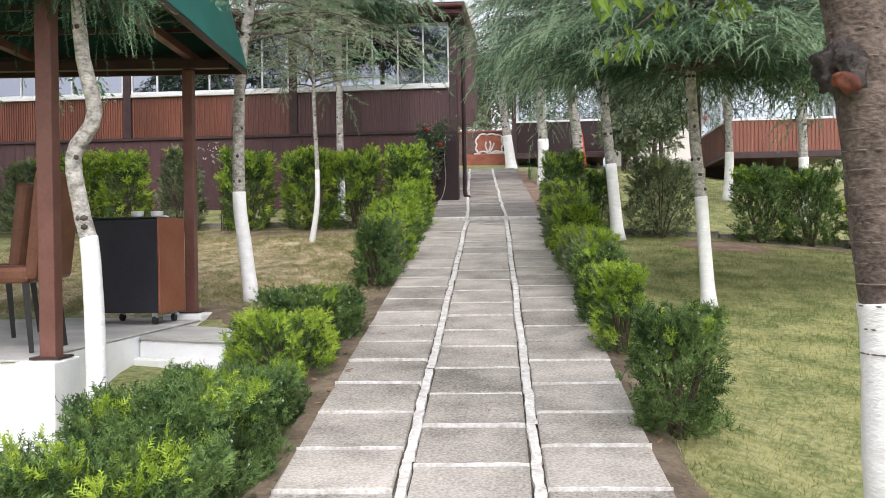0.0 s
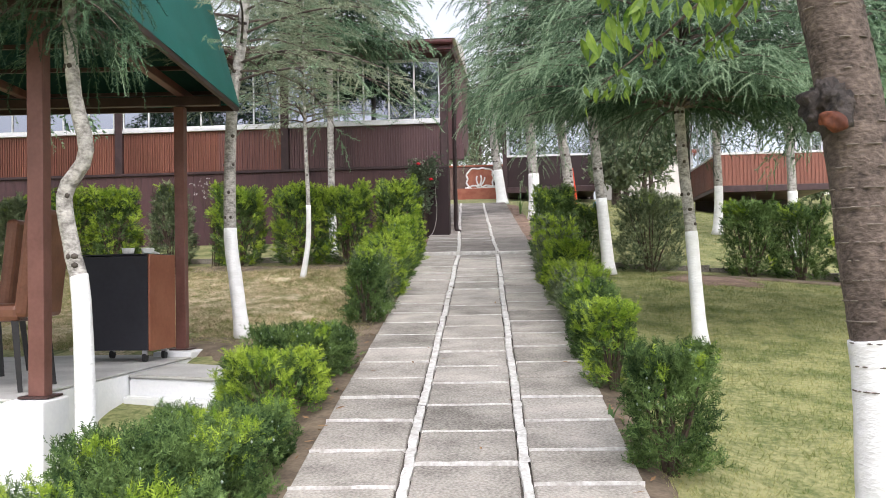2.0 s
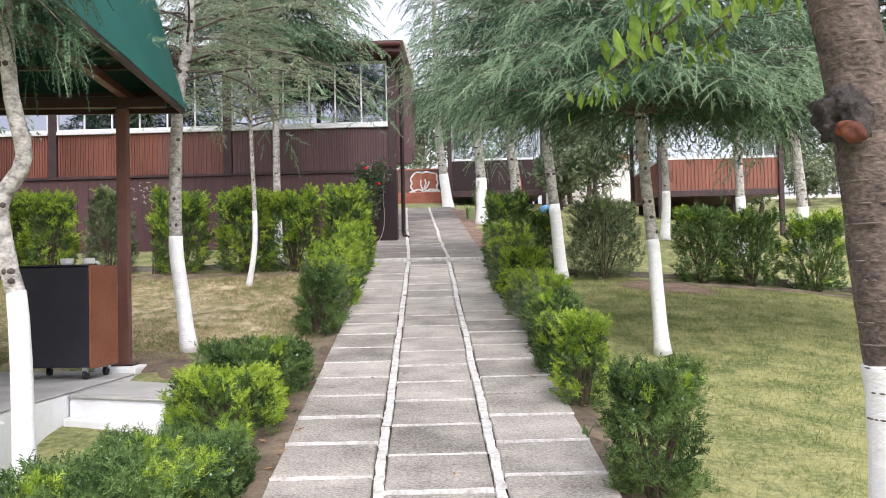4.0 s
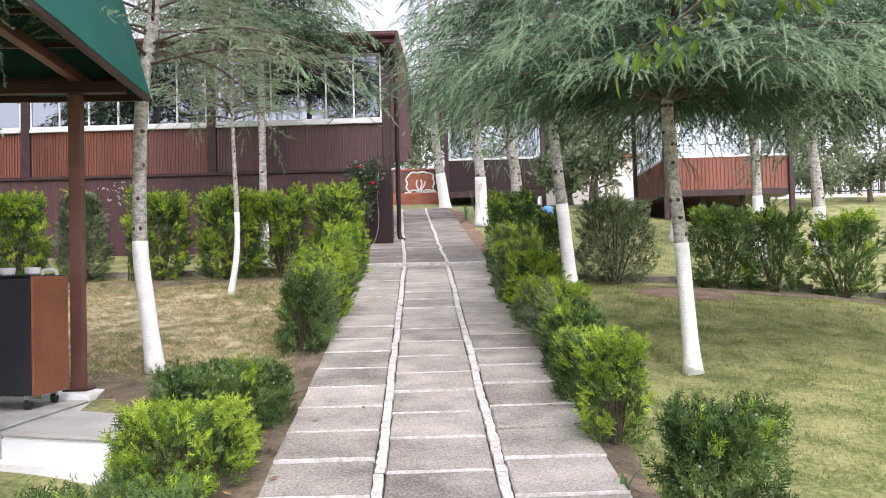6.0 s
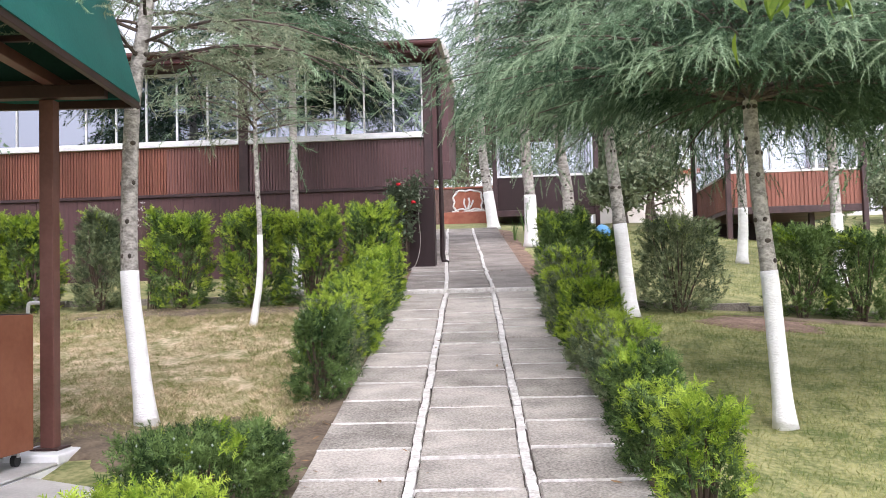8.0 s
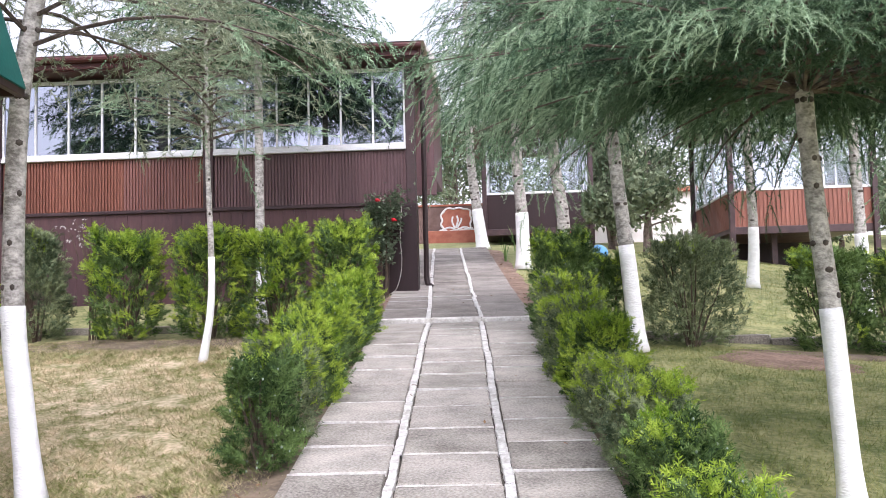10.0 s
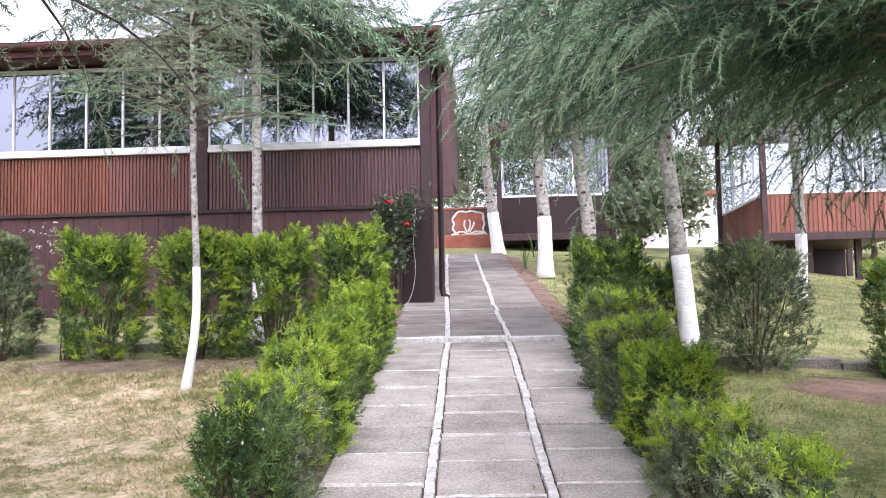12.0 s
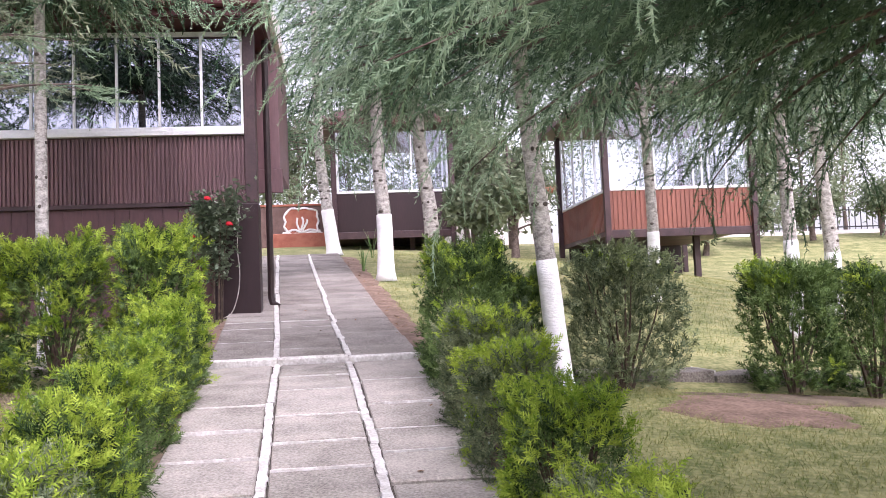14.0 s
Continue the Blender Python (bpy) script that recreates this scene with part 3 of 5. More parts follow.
# ---- trees ----
def twig_template(rng, n, needle, width, droop):
    """Needles round a twig of unit length along x that sags in z, as rows of triangles."""
    out = []
    for k in range(n):
        s = (k + rng.uniform(0, 1)) / n
        a = rng.uniform(0, 2 * math.pi)
        p = np.array((s, 0, -droop * s * s))
        t = np.array((1, 0, -2 * droop * s))
        t /= np.linalg.norm(t)
        side = np.array((0, math.cos(a), math.sin(a)))
        d = t * rng.uniform(0.5, 1.1) + side * 0.75
        d *= needle * rng.uniform(0.7, 1.25) * (1 - 0.45 * s) / np.linalg.norm(d)
        w = np.cross(d, (rng.uniform(-1, 1), rng.uniform(-1, 1), rng.uniform(-1, 1)))
        w *= width / (np.linalg.norm(w) + 1e-9)
        out.extend((p - w, p + w, p + d))
    for k in range(3):
        s0, s1 = k / 3, (k + 1) / 3
        p0, p1 = np.array((s0, 0, -droop * s0 * s0)), np.array((s1, 0, -droop * s1 * s1))
        out.extend((p0 + (0, 0.014, 0), p0 - (0, 0.014, 0), p1))
    return np.array(out)


def unit(v):
    return v / (np.linalg.norm(v) + 1e-9)


def crown_mesh(rng, z0, z1, reach, branches, per_branch, twig, droop=0.55, top_narrow=0.8, templates=None, low=1.5, hang=0.75, pale=0.5):
    """Cedar crown round the z axis: tiers of limbs with flat side branches and hanging twigs. Needle triangles, pale ones and limb lines."""
    tw, lines = [], []
    for i in range(branches):
        h = z0 + (z1 - z0) * ((i + rng.uniform(0, 1)) / branches) ** low
        f = (h - z0) / (z1 - z0)
        az = i * 2.39996 + rng.uniform(-0.4, 0.4)
        L = reach * (1 - top_narrow * f) * rng.choice((0.45, 0.75, 0.95, 1.0)) * rng.uniform(0.85, 1.08)
        d = np.array((math.cos(az), math.sin(az), 0))
        side0 = np.array((-d[1], d[0], 0))
        lift, bend = rng.uniform(0.15, 0.42), rng.uniform(-0.25, 0.25)
        pts = [np.array((0, 0, h)) + d * L * s + side0 * bend * L * s * s + np.array((0, 0, lift * L * s - droop * L * s * s)) for s in (k / 6 for k in range(7))]
        lines.append(pts)
        m = max(4, int(per_branch * L / reach / 5))
        silver = rng.random() < pale
        for k in range(m + 1):
            s = 0.12 + 0.88 * (k + rng.uniform(0, 0.9)) / (m + 1)
            j = min(5, int(s * 6))
            p = pts[j] + (pts[j + 1] - pts[j]) * (s * 6 - j)
            t = unit(pts[j + 1] - pts[j])
            sd = side0 * (1 if k % 2 else -1)
            x2 = t if k == m else unit(t * 0.75 + sd * rng.uniform(0.5, 1.0) + np.array((0, 0, rng.uniform(-0.1, 0.15))))
            l2 = (0.42 * L * (1 - 0.72 * s) + 0.1) * rng.uniform(0.75, 1.15)
            side2 = unit(np.cross((0, 0, 1), x2))
            q = max(3, int(l2 / (0.34 * twig)))
            for e in range(q + 1):
                u = (e + rng.uniform(0, 0.8)) / (q + 1)
                b = p + x2 * l2 * u + np.array((0, 0, -0.3 * l2 * u * u + rng.uniform(-0.03, 0.02)))
                x = unit(x2 * rng.uniform(0.5, 1.0) + side2 * (1 if e % 2 else -1) * rng.uniform(0.1, 0.8) * (e < q) + np.array((0, 0, rng.uniform(-hang, 0.16))))
                y = unit(np.cross((0, 0, 1), x))
                ln = twig * rng.uniform(0.6, 1.2) * (1.1 - 0.3 * u)
                out = 0.6 * s + 0.4 * u + rng.uniform(-0.15, 0.15)
                tw.append((np.stack([x, y, np.cross(x, y)], 1) * ln, b, rng.randrange(len(templates)), out > (0.52 if silver else 0.92)))
    sets = []
    for lit in (False, True):
        tris = [np.zeros((0, 3))]
        for v in range(len(templates)):
            sel = [(a, b) for a, b, c, g in tw if c == v and g == lit]
            if sel:
                A, B = np.array([a for a, _ in sel]), np.array([b for _, b in sel])
                tris.append((np.einsum("tij,nj->tni", A, templates[v]) + B[:, None, :]).reshape(-1, 3))
        sets.append(np.concatenate(tris))
    return sets[0], sets[1], lines


trng = random.Random(21)
TW_NEAR = [twig_template(trng, 70, 0.155, 0.0098, trng.uniform(0.15, 0.6)) for _ in range(6)]
TW_MID = [twig_template(trng, 20, 0.21, 0.031, trng.uniform(0.15, 0.55)) for _ in range(5)]
TW_FAR = [twig_template(trng, 11, 0.24, 0.052, trng.uniform(0.15, 0.55)) for _ in range(4)]
TW_THIN = [twig_template(trng, 33, 0.22, 0.0155, trng.uniform(0.0, 0.4)) for _ in range(5)]


def trunk_parts(t, line, radius, top_radius, paint, bark, rng, knots=14, n=26):
    """A bark trunk, its whitewashed foot and the dark branch scars on it, in local metres."""
    pts = smooth_line(line, n)
    h = [p.z for p in pts]
    rad = [radius * (1 + 0.35 * math.exp(-max(0, z) * 9)) * (1 - z / max(h)) + top_radius * z / max(h) for z in h]
    bm = bmesh.new()
    tube(bm, pts, rad, 12, 0.025, True, rng)
    tr = part("trunk", bm, bark, t, "", smooth=True)
    if paint:
        k = [(p, r * 1.07) for p, r in zip(pts, rad) if p.z < paint]
        nxt = min(len(k), len(pts) - 1)
        f = (paint - pts[nxt - 1].z) / max(1e-6, pts[nxt].z - pts[nxt - 1].z)
        k.append((pts[nxt - 1].lerp(pts[nxt], f), (rad[nxt - 1] + (rad[nxt] - rad[nxt - 1]) * f) * 1.07))
        bm = bmesh.new()
        tube(bm, [p for p, _ in k], [r for _, r in k], 14, 0.018, True, rng)
        part("whitewashed_foot", bm, TRUNK_WHITE, t, "whitewashed lower trunk", smooth=True)
    for i in range(knots):
        j = rng.randrange(2, n - 2)
        a = rng.uniform(-math.pi, 0)
        p, r = pts[j], rad[j]
        if paint and p.z < paint:
            continue
        bm = bmesh.new()
        bmesh.ops.create_icosphere(bm, subdivisions=1, radius=1, matrix=Matrix.LocRotScale(p + Vector((math.cos(a), math.sin(a), 0)) * r * 0.95, Euler((0, 0, a)), (0.012, rng.uniform(0.14, 0.4) * r + 0.005, 0.12 * r + 0.012)))
        part("branch_scar", bm, KNOT, tr, "dark branch scar", smooth=True)
    return pts


def cedar(x, y, line, radius, paint, z0, z1, reach, branches, per_branch, twig, seed, templates, mat=NEEDLE, tip=NEEDLE_TIP, label="", group="cedars on the lawn", droop=0.42, bark=BARK, top_narrow=0.7, knots=40, low=1.6, hang=0.5, pale=0.5):
    rng = random.Random(seed)
    t = thing("cedar_tree", label, "tree", (x, y, ground(x, y) - 0.02), group)
    pts = trunk_parts(t, line, radius, radius * 0.35, paint, bark, rng, knots)
    v, w, lines = crown_mesh(rng, z0, z1, reach, branches, per_branch, twig * 0.66, droop, top_narrow, templates, low, hang, pale)
    # the crown follows the trunk's lean
    zs, xs, ys = ([p[i] for p in pts] for i in (2, 0, 1))
    for name, q, m in (("crown", v, mat), ("pale_growth", w, tip)):
        q[:, 0] += np.interp(q[:, 2], zs, xs)
        q[:, 1] += np.interp(q[:, 2], zs, ys)
        tagged(tri_mesh(name, q, m, t, None, "pale silvery needle tips" if name == "pale_growth" else ""), kind="stuff")
    for L in lines:
        bm = bmesh.new()
        tube(bm, [Vector(a) + Vector((np.interp(a[2], zs, xs), np.interp(a[2], zs, ys), 0)) for a in L], [0.013 - 0.0018 * k for k in range(7)], 5, 0, False)
        part("limb", bm, BARK_DARK, t)
    return t


C_TALL = "grey-barked cedar with drooping silvery needles and whitewashed foot"
P_THIN = dict(mat=NEEDLE_PALE, tip=NEEDLE_TIP, label="slender cedar with sparse pale needles and whitewashed foot")
# beside the pergola
cedar(-2.16, 5.9, [(0.03, 0, 0), (0.0, 0, 1.15), (-0.05, 0, 1.45), (-0.09, 0, 1.75), (0.03, 0, 1.97), (-0.04, 0, 2.35), (-0.06, 0, 3.2), (0, 0, 4.8)], 0.056, 1.32, 2.65, 4.8, 0.5, 44, 20, 0.34, 31, TW_NEAR, label="crooked grey-barked cedar with whitewashed foot beside the terrace", droop=0.75, hang=0.9, knots=9, pale=0.0)
cedar(-2.43, 9.59, [(0, 0, 0), (-0.06, 0, 0.5), (-0.11, 0, 1.05), (-0.08, 0, 2.1), (0.05, 0, 3.0), (0.2, 0, 5.2), (0.2, 0, 7.4)], 0.062, 1.02, 2.35, 7.4, 1.9, 120, 34, 0.36, 32, TW_THIN, droop=0.4, low=1.1, **P_THIN)
cedar(-2.81, 13.47, [(0, 0, 0), (0.08, 0, 0.5), (0.09, 0, 1.0), (0.06, 0, 2.0), (0.05, 0, 3.9)], 0.034, 0.98, 2.05, 3.95, 1.1, 70, 26, 0.27, 33, TW_THIN, droop=0.2, knots=6, low=1.0, hang=0.4, **P_THIN)
cedar(-2.98, 16.3, [(0, 0, 0), (-0.02, 0, 2.0), (0.0, 0, 9.0)], 0.062, 1.05, 3.45, 9.0, 1.75, 240, 50, 0.42, 34, TW_MID, label=C_TALL, top_narrow=0.6, droop=0.45)
# two unseen cedars added left of the view, to darken the house windows' reflections
for k, (tx, ty) in enumerate(((-7.3, 12.3), (-9.8, 9.3))):
    cedar(tx, ty, [(0, 0, 0), (0.05, 0, 2.0), (0.0, 0, 11)], 0.13, 1.05, 2.9, 11.0, 2.3, 200, 36, 0.66, 51 + k, TW_FAR, label=C_TALL, top_narrow=0.45, low=1.1)
# right of the walk
cedar(1.19, 14.4, [(0.07, 0, 0), (0.03, 0, 0.5), (-0.01, 0, 1.0), (-0.1, 0, 2.0), (-0.15, 0, 3.0), (-0.1, 0, 6.5)], 0.082, 1.06, 2.65, 6.3, 2.25, 225, 60, 0.38, 35, TW_NEAR, label=C_TALL, droop=0.32, low=1.7, hang=0.5, pale=0.85)
cedar(1.67, 9.9, [(0.03, 0, 0), (0.0, 0, 0.5), (-0.03, 0, 1.02), (-0.09, 0, 1.75), (-0.1, 0, 2.6), (0, 0, 6.0)], 0.06, 1.03, 2.15, 5.6, 2.0, 245, 56, 0.36, 36, TW_NEAR, label=C_TALL, droop=0.33, low=2.0, hang=0.52, pale=0.65)
cedar(3.8, 20.0, [(0, 0, 0), (0.05, 0, 1.0), (0.0, 0, 3.0), (0, 0, 6)], 0.085, 0.95, 2.6, 6.0, 2.0, 80, 30, 0.45, 37, TW_MID, label=C_TALL)
cedar(4.6, 17.5, [(0, 0, 0), (-0.03, 0, 1.0), (-0.06, 0, 3.0), (0, 0, 6)], 0.085, 1.1, 2.6, 6.0, 2.0, 80, 30, 0.45, 38, TW_MID, label=C_TALL)
cedar(0.29, 21.7, [(0, 0, 0), (0.0, 0, 1.0), (-0.06, 0, 2.2), (-0.05, 0, 6.5)], 0.12, 1.0, 2.75, 6.5, 2.1, 90, 32, 0.5, 39, TW_MID, label=C_TALL)
cedar(1.06, 22.3, [(0, 0, 0), (-0.02, 0, 1.0), (-0.16, 0, 2.4), (-0.2, 0, 6.5)], 0.13, 0.0, 2.8, 6.5, 1.9, 80, 30, 0.5, 40, TW_MID, label="grey-barked cedar with drooping needles beside the walk")
cedar(6.6, 20.5, [(0, 0, 0), (0.03, 0, 1.0), (-0.1, 0, 3.0), (0, 0, 6)], 0.12, 0.9, 2.75, 6.2, 2.1, 80, 30, 0.48, 41, TW_MID, label=C_TALL)
cedar(4.1, 10.6, [(0, 0, 0), (0.0, 0, 1.0), (0.05, 0, 3.0), (0, 0, 6.5)], 0.08, 1.05, 2.5, 6.0, 2.2, 170, 46, 0.45, 42, TW_MID, label=C_TALL)

# ---- clipped thuja bushes ----
def frond_template(rng, n):
    """A flat feathery spray of unit length along z: rows of triangles."""
    out = []
    for k in range(n):
        s = 0.1 + 0.85 * k / n
        sd = 1 if k % 2 else -1
        l = 0.37 * (1 - 0.6 * s) * rng.uniform(0.8, 1.2)
        p = np.array((0, 0.04 * math.sin(3 * s), s))
        tip = p + np.array((sd * l, rng.uniform(-0.12, 0.12), l * rng.uniform(0.7, 1.2)))
        w = np.array((0, 0, 0.084))
        out += [p - w, p + w, tip]
    out += [np.array((-0.03, 0, 0)), np.array((0.03, 0, 0)), np.array((0, 0, 1.12))]
    return np.array(out)


frng = random.Random(5)
FRONDS = [frond_template(frng, 7) for _ in range(6)]


def bush(x, y, w, d, h, lime=0.3, seed=0, mat=THUJA, dens=1.0, label="", group="clipped thujas along the walk", size=0.08, square=3.0, airy=0.0, z=None, taper=0.12):
    """A clipped thuja: stems, dark foliage and a skin of bright new growth."""
    rng = random.Random(seed)
    g = ground(x, y) if z is None else z
    t = thing("thuja_bush", label, "bush", (x, y, g), group)
    area = (w + d) * h + w * d
    w, d, h = w - 0.1, d - 0.06, h - 0.09
    n = int(2050 * dens * area)
    dark, bright = [], []
    ph = [rng.uniform(0, 50) for _ in range(2)]
    left, tuft = 0, None
    for i in range(n):
        if left:
            # one more spray of the plume begun before
            left -= 1
            p0, axis, lit = tuft
            f = rng.random()
            sp = size * 0.42 * (1.1 - 0.7 * f)
            zax = (axis + Vector((rng.uniform(-1.0, 1.0), rng.uniform(-1.0, 1.0), rng.uniform(-0.8, 0.6)))).normalized()
            xax = zax.cross(Vector((rng.uniform(-1, 1), rng.uniform(-1, 1), rng.uniform(-1, 1)))).normalized()
            M = np.array((xax, zax.cross(xax), zax)).T * size * rng.uniform(0.6, 1.15)
            q = p0 + axis * size * 1.5 * (f - 0.45) + Vector((rng.gauss(0, sp), rng.gauss(0, sp), rng.gauss(0, sp)))
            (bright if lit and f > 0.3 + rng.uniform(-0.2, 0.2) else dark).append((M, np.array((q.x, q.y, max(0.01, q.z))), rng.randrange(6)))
            continue
        # a direction on a squarish dome
        a = rng.uniform(0, 2 * math.pi)
        if rng.random() < 0.34:
            rr, zz = math.sqrt(rng.random()), 1.0
        else:
            rr, zz = 1.0, rng.uniform(0.02, 1.0)
        plume = rng.random() < 0.1
        depth = rng.uniform(0.84, 0.97) if plume else 0.88 - abs(rng.gauss(0, 0.17 + 0.2 * airy))
        ca, sa = math.cos(a), math.sin(a)
        k = (abs(ca) ** square + abs(sa) ** square) ** (-1 / square)
        bump = 1 + 0.18 * noise.noise((ca * 2.2 + ph[0], sa * 2.2 + ph[1], zz * 2.2 * h)) + 0.2 * noise.noise((ca * 5 + ph[1], sa * 5, zz * 6 * h + ph[0]))
        r = rr * k * depth * bump * (1 - taper * zz ** 2) * (0.78 + 0.22 * min(1, zz / 0.25))
        px, py = ca * r * w / 2, sa * r * d / 2
        top = h * (1 + 0.12 * noise.noise((px * 4 + ph[0], py * 4 + ph[1], 0)))
        pz = zz * (depth if zz == 1.0 else 1) * top
        out = Vector((ca, sa, 0.35 + 0.9 * zz)) if zz < 1 else Vector((ca * 0.5, sa * 0.5, 1.2))
        zax = (out * 0.8 + Vector((rng.uniform(-0.8, 0.8), rng.uniform(-0.8, 0.8), rng.uniform(-0.4, 0.8)))).normalized()
        xax = zax.cross(Vector((rng.uniform(-1, 1), rng.uniform(-1, 1), rng.uniform(-1, 1)))).normalized()
        yax = zax.cross(xax)
        s = size * rng.uniform(0.6, 1.3)
        M = np.array((xax, yax, zax)).T * s
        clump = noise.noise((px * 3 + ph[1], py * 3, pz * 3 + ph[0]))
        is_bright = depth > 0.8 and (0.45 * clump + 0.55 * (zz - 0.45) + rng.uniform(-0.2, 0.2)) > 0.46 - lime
        if plume:
            axis = (out.normalized() * 0.9 + Vector((rng.uniform(-0.5, 0.5), rng.uniform(-0.5, 0.5), 0.4))).normalized()
            left, tuft = rng.randrange(12, 22), (Vector((px, py, pz)), axis, is_bright or rng.random() < 0.25 * lime)
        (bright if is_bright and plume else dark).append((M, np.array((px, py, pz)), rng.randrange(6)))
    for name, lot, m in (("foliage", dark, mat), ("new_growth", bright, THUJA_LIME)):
        tris = []
        for v in range(6):
            sel = [q for q in lot if q[2] == v]
            if sel:
                A, B = np.array([q[0] for q in sel]), np.array([q[1] for q in sel])
                tris.append((np.einsum("tij,nj->tni", A, FRONDS[v]) + B[:, None, :]).reshape(-1, 3))
        if tris:
            tagged(tri_mesh(name, np.concatenate(tris), m, t, None, "bright yellow-green new growth" if name == "new_growth" else ""), kind="stuff")
    if dens > 1.1 and lime < 0.5:
        cn = []
        for k in range(70):
            p = dark[rng.randrange(len(dark))][1] * 1.03
            a, b, c = np.array((0.007, 0, 0)), np.array((0, 0.007, 0)), np.array((0, 0, 0.009))
            for q in ((a, b, c), (b, -a, c), (-a, -b, c), (-b, a, c)):
                cn += [p + q[0], p + q[1], p + q[2], p + q[1], p + q[0], p - q[2]]
        tagged(tri_mesh("seed_cone", np.array(cn), CONE_GREY, t, None, "small pale green seed cones"), kind="stuff")
    for k in range(int(7 + 6 * w)):
        bm = bmesh.new()
        a, r = rng.uniform(0, 6.28), rng.uniform(0.35, 0.8)
        q = Vector((math.cos(a) * r * w / 2, math.sin(a) * r * d / 2, h * rng.uniform(0.55, 0.9)))
        tube(bm, [(q.x * 0.15, q.y * 0.15, -0.04), (q.x * 0.45, q.y * 0.45, q.z * 0.35), (q.x * 0.8, q.y * 0.8, q.z * 0.7), q], [0.016, 0.012, 0.008, 0.003], 5, 0, False)
        part("stem", bm, TWIG, t)
    return t


B_MIX = "clipped dark green thuja bush with bright yellow-green tips beside the walk"
B_DARK = "dense dark green clipped thuja bush beside the walk"
B_LIME = "bright yellow-green clipped thuja bush beside the walk"
for k, (bx, by, w, d, h, li, m) in enumerate((
        (-1.68, 3.2, 1.3, 1.0, 0.52, 0.2, THUJA), (-1.66, 3.95, 1.35, 1.0, 0.6, 0.18, THUJA), (-1.56, 4.65, 1.25, 1.0, 0.66, 0.12, THUJA), (-1.52, 5.35, 1.08, 1.02, 0.68, 0.08, THUJA),
        (-1.5, 6.15, 0.92, 0.95, 0.56, 0.14, THUJA), (-1.45, 7.0, 0.7, 0.8, 0.44, 0.8, THUJA), (-1.47, 7.85, 0.82, 0.9, 0.43, 0.02, THUJA))):
    bush(bx, by, w, d, h, li, 100 + k, m, 1.5, B_LIME if li > 0.5 else B_MIX if li > 0.2 else B_DARK, size=0.062)
for k, (by, w, d, h, li, m) in enumerate(((9.95, 0.5, 0.65, 0.66, 0.1, THUJA), (10.55, 0.54, 0.75, 0.68, 0.3, THUJA_GREY), (11.35, 0.58, 0.75, 0.68, 0.9, THUJA), (12.1, 0.56, 0.75, 0.68, 0.42, THUJA), (12.9, 0.56, 0.8, 0.68, 0.5, THUJA), (13.7, 0.58, 0.8, 0.68, 0.42, THUJA), (14.4, 0.62, 0.7, 0.72, 0.5, THUJA))):
    bush(mid(by) - 1.0, by, w - 0.06, d, h, li, 120 + k, m, 1.15, B_LIME if li > 0.5 else B_MIX if li > 0.2 else B_DARK, size=0.068)
for k, (bx, by, w, d, h, li, m, ta) in enumerate((
        (-1.75, 15.0, 0.72, 0.75, 1.2, 0.78, THUJA, 0.12), (-2.5, 15.0, 0.8, 0.75, 1.18, 0.68, THUJA, 0.12), (-3.22, 15.0, 0.85, 0.75, 1.2, 0.70, THUJA, 0.12), (-4.15, 15.0, 0.85, 0.75, 1.22, 0.70, THUJA, 0.12),
        (-5.25, 15.2, 0.75, 0.75, 1.25, 0.0, THUJA_GREY, 0.6), (-6.05, 15.0, 0.8, 0.75, 1.25, 0.73, THUJA, 0.12), (-6.75, 15.0, 0.8, 0.75, 1.22, 0.73, THUJA, 0.12), (-7.7, 15.1, 0.8, 0.8, 1.1, 0.0, THUJA_GREY, 0.5), (-8.6, 15.0, 0.9, 0.8, 1.15, 0.2, THUJA, 0.2))):
    bush(bx, by, w, d, h, li, 140 + k, m, 0.75, ("grey-green conical shrub before the house" if m is THUJA_GREY else "tall clipped thuja with yellow-green top before the house"), "hedge before the house", 0.095, 3.2, 0.1, None, ta)
for k, (bx, by, w, d, h, li, m) in enumerate((
        (0.86, 5.9, 0.5, 0.52, 0.66, -0.1, THUJA), (0.71, 7.45, 0.4, 0.5, 0.63, 0.95, THUJA), (0.68, 8.25, 0.46, 0.7, 0.5, 0.14, THUJA), (0.68, 9.0, 0.5, 0.7, 0.52, 0.14, THUJA), (0.66, 9.75, 0.52, 0.75, 0.56, 0.22, THUJA_GREY),
        (0.6, 10.6, 0.55, 0.8, 0.5, 0.28, THUJA_GREY), (0.58, 11.4, 0.58, 0.8, 0.66, 1.15, THUJA), (0.5, 12.2, 0.58, 0.8, 0.7, 0.46, THUJA_GREY), (0.5, 13.0, 0.62, 0.85, 0.78, 0.2, THUJA_GREY), (0.52, 14.1, 0.7, 0.95, 1.08, 0.12, THUJA), (1.02, 14.75, 0.6, 0.6, 0.98, 0.08, THUJA))):
    bush(bx, by, w, d, h, li, 160 + k, m, 1.9 if by < 6.5 else 1.4, B_LIME if li > 0.5 else B_MIX if li > 0.2 else B_DARK, size=0.064)
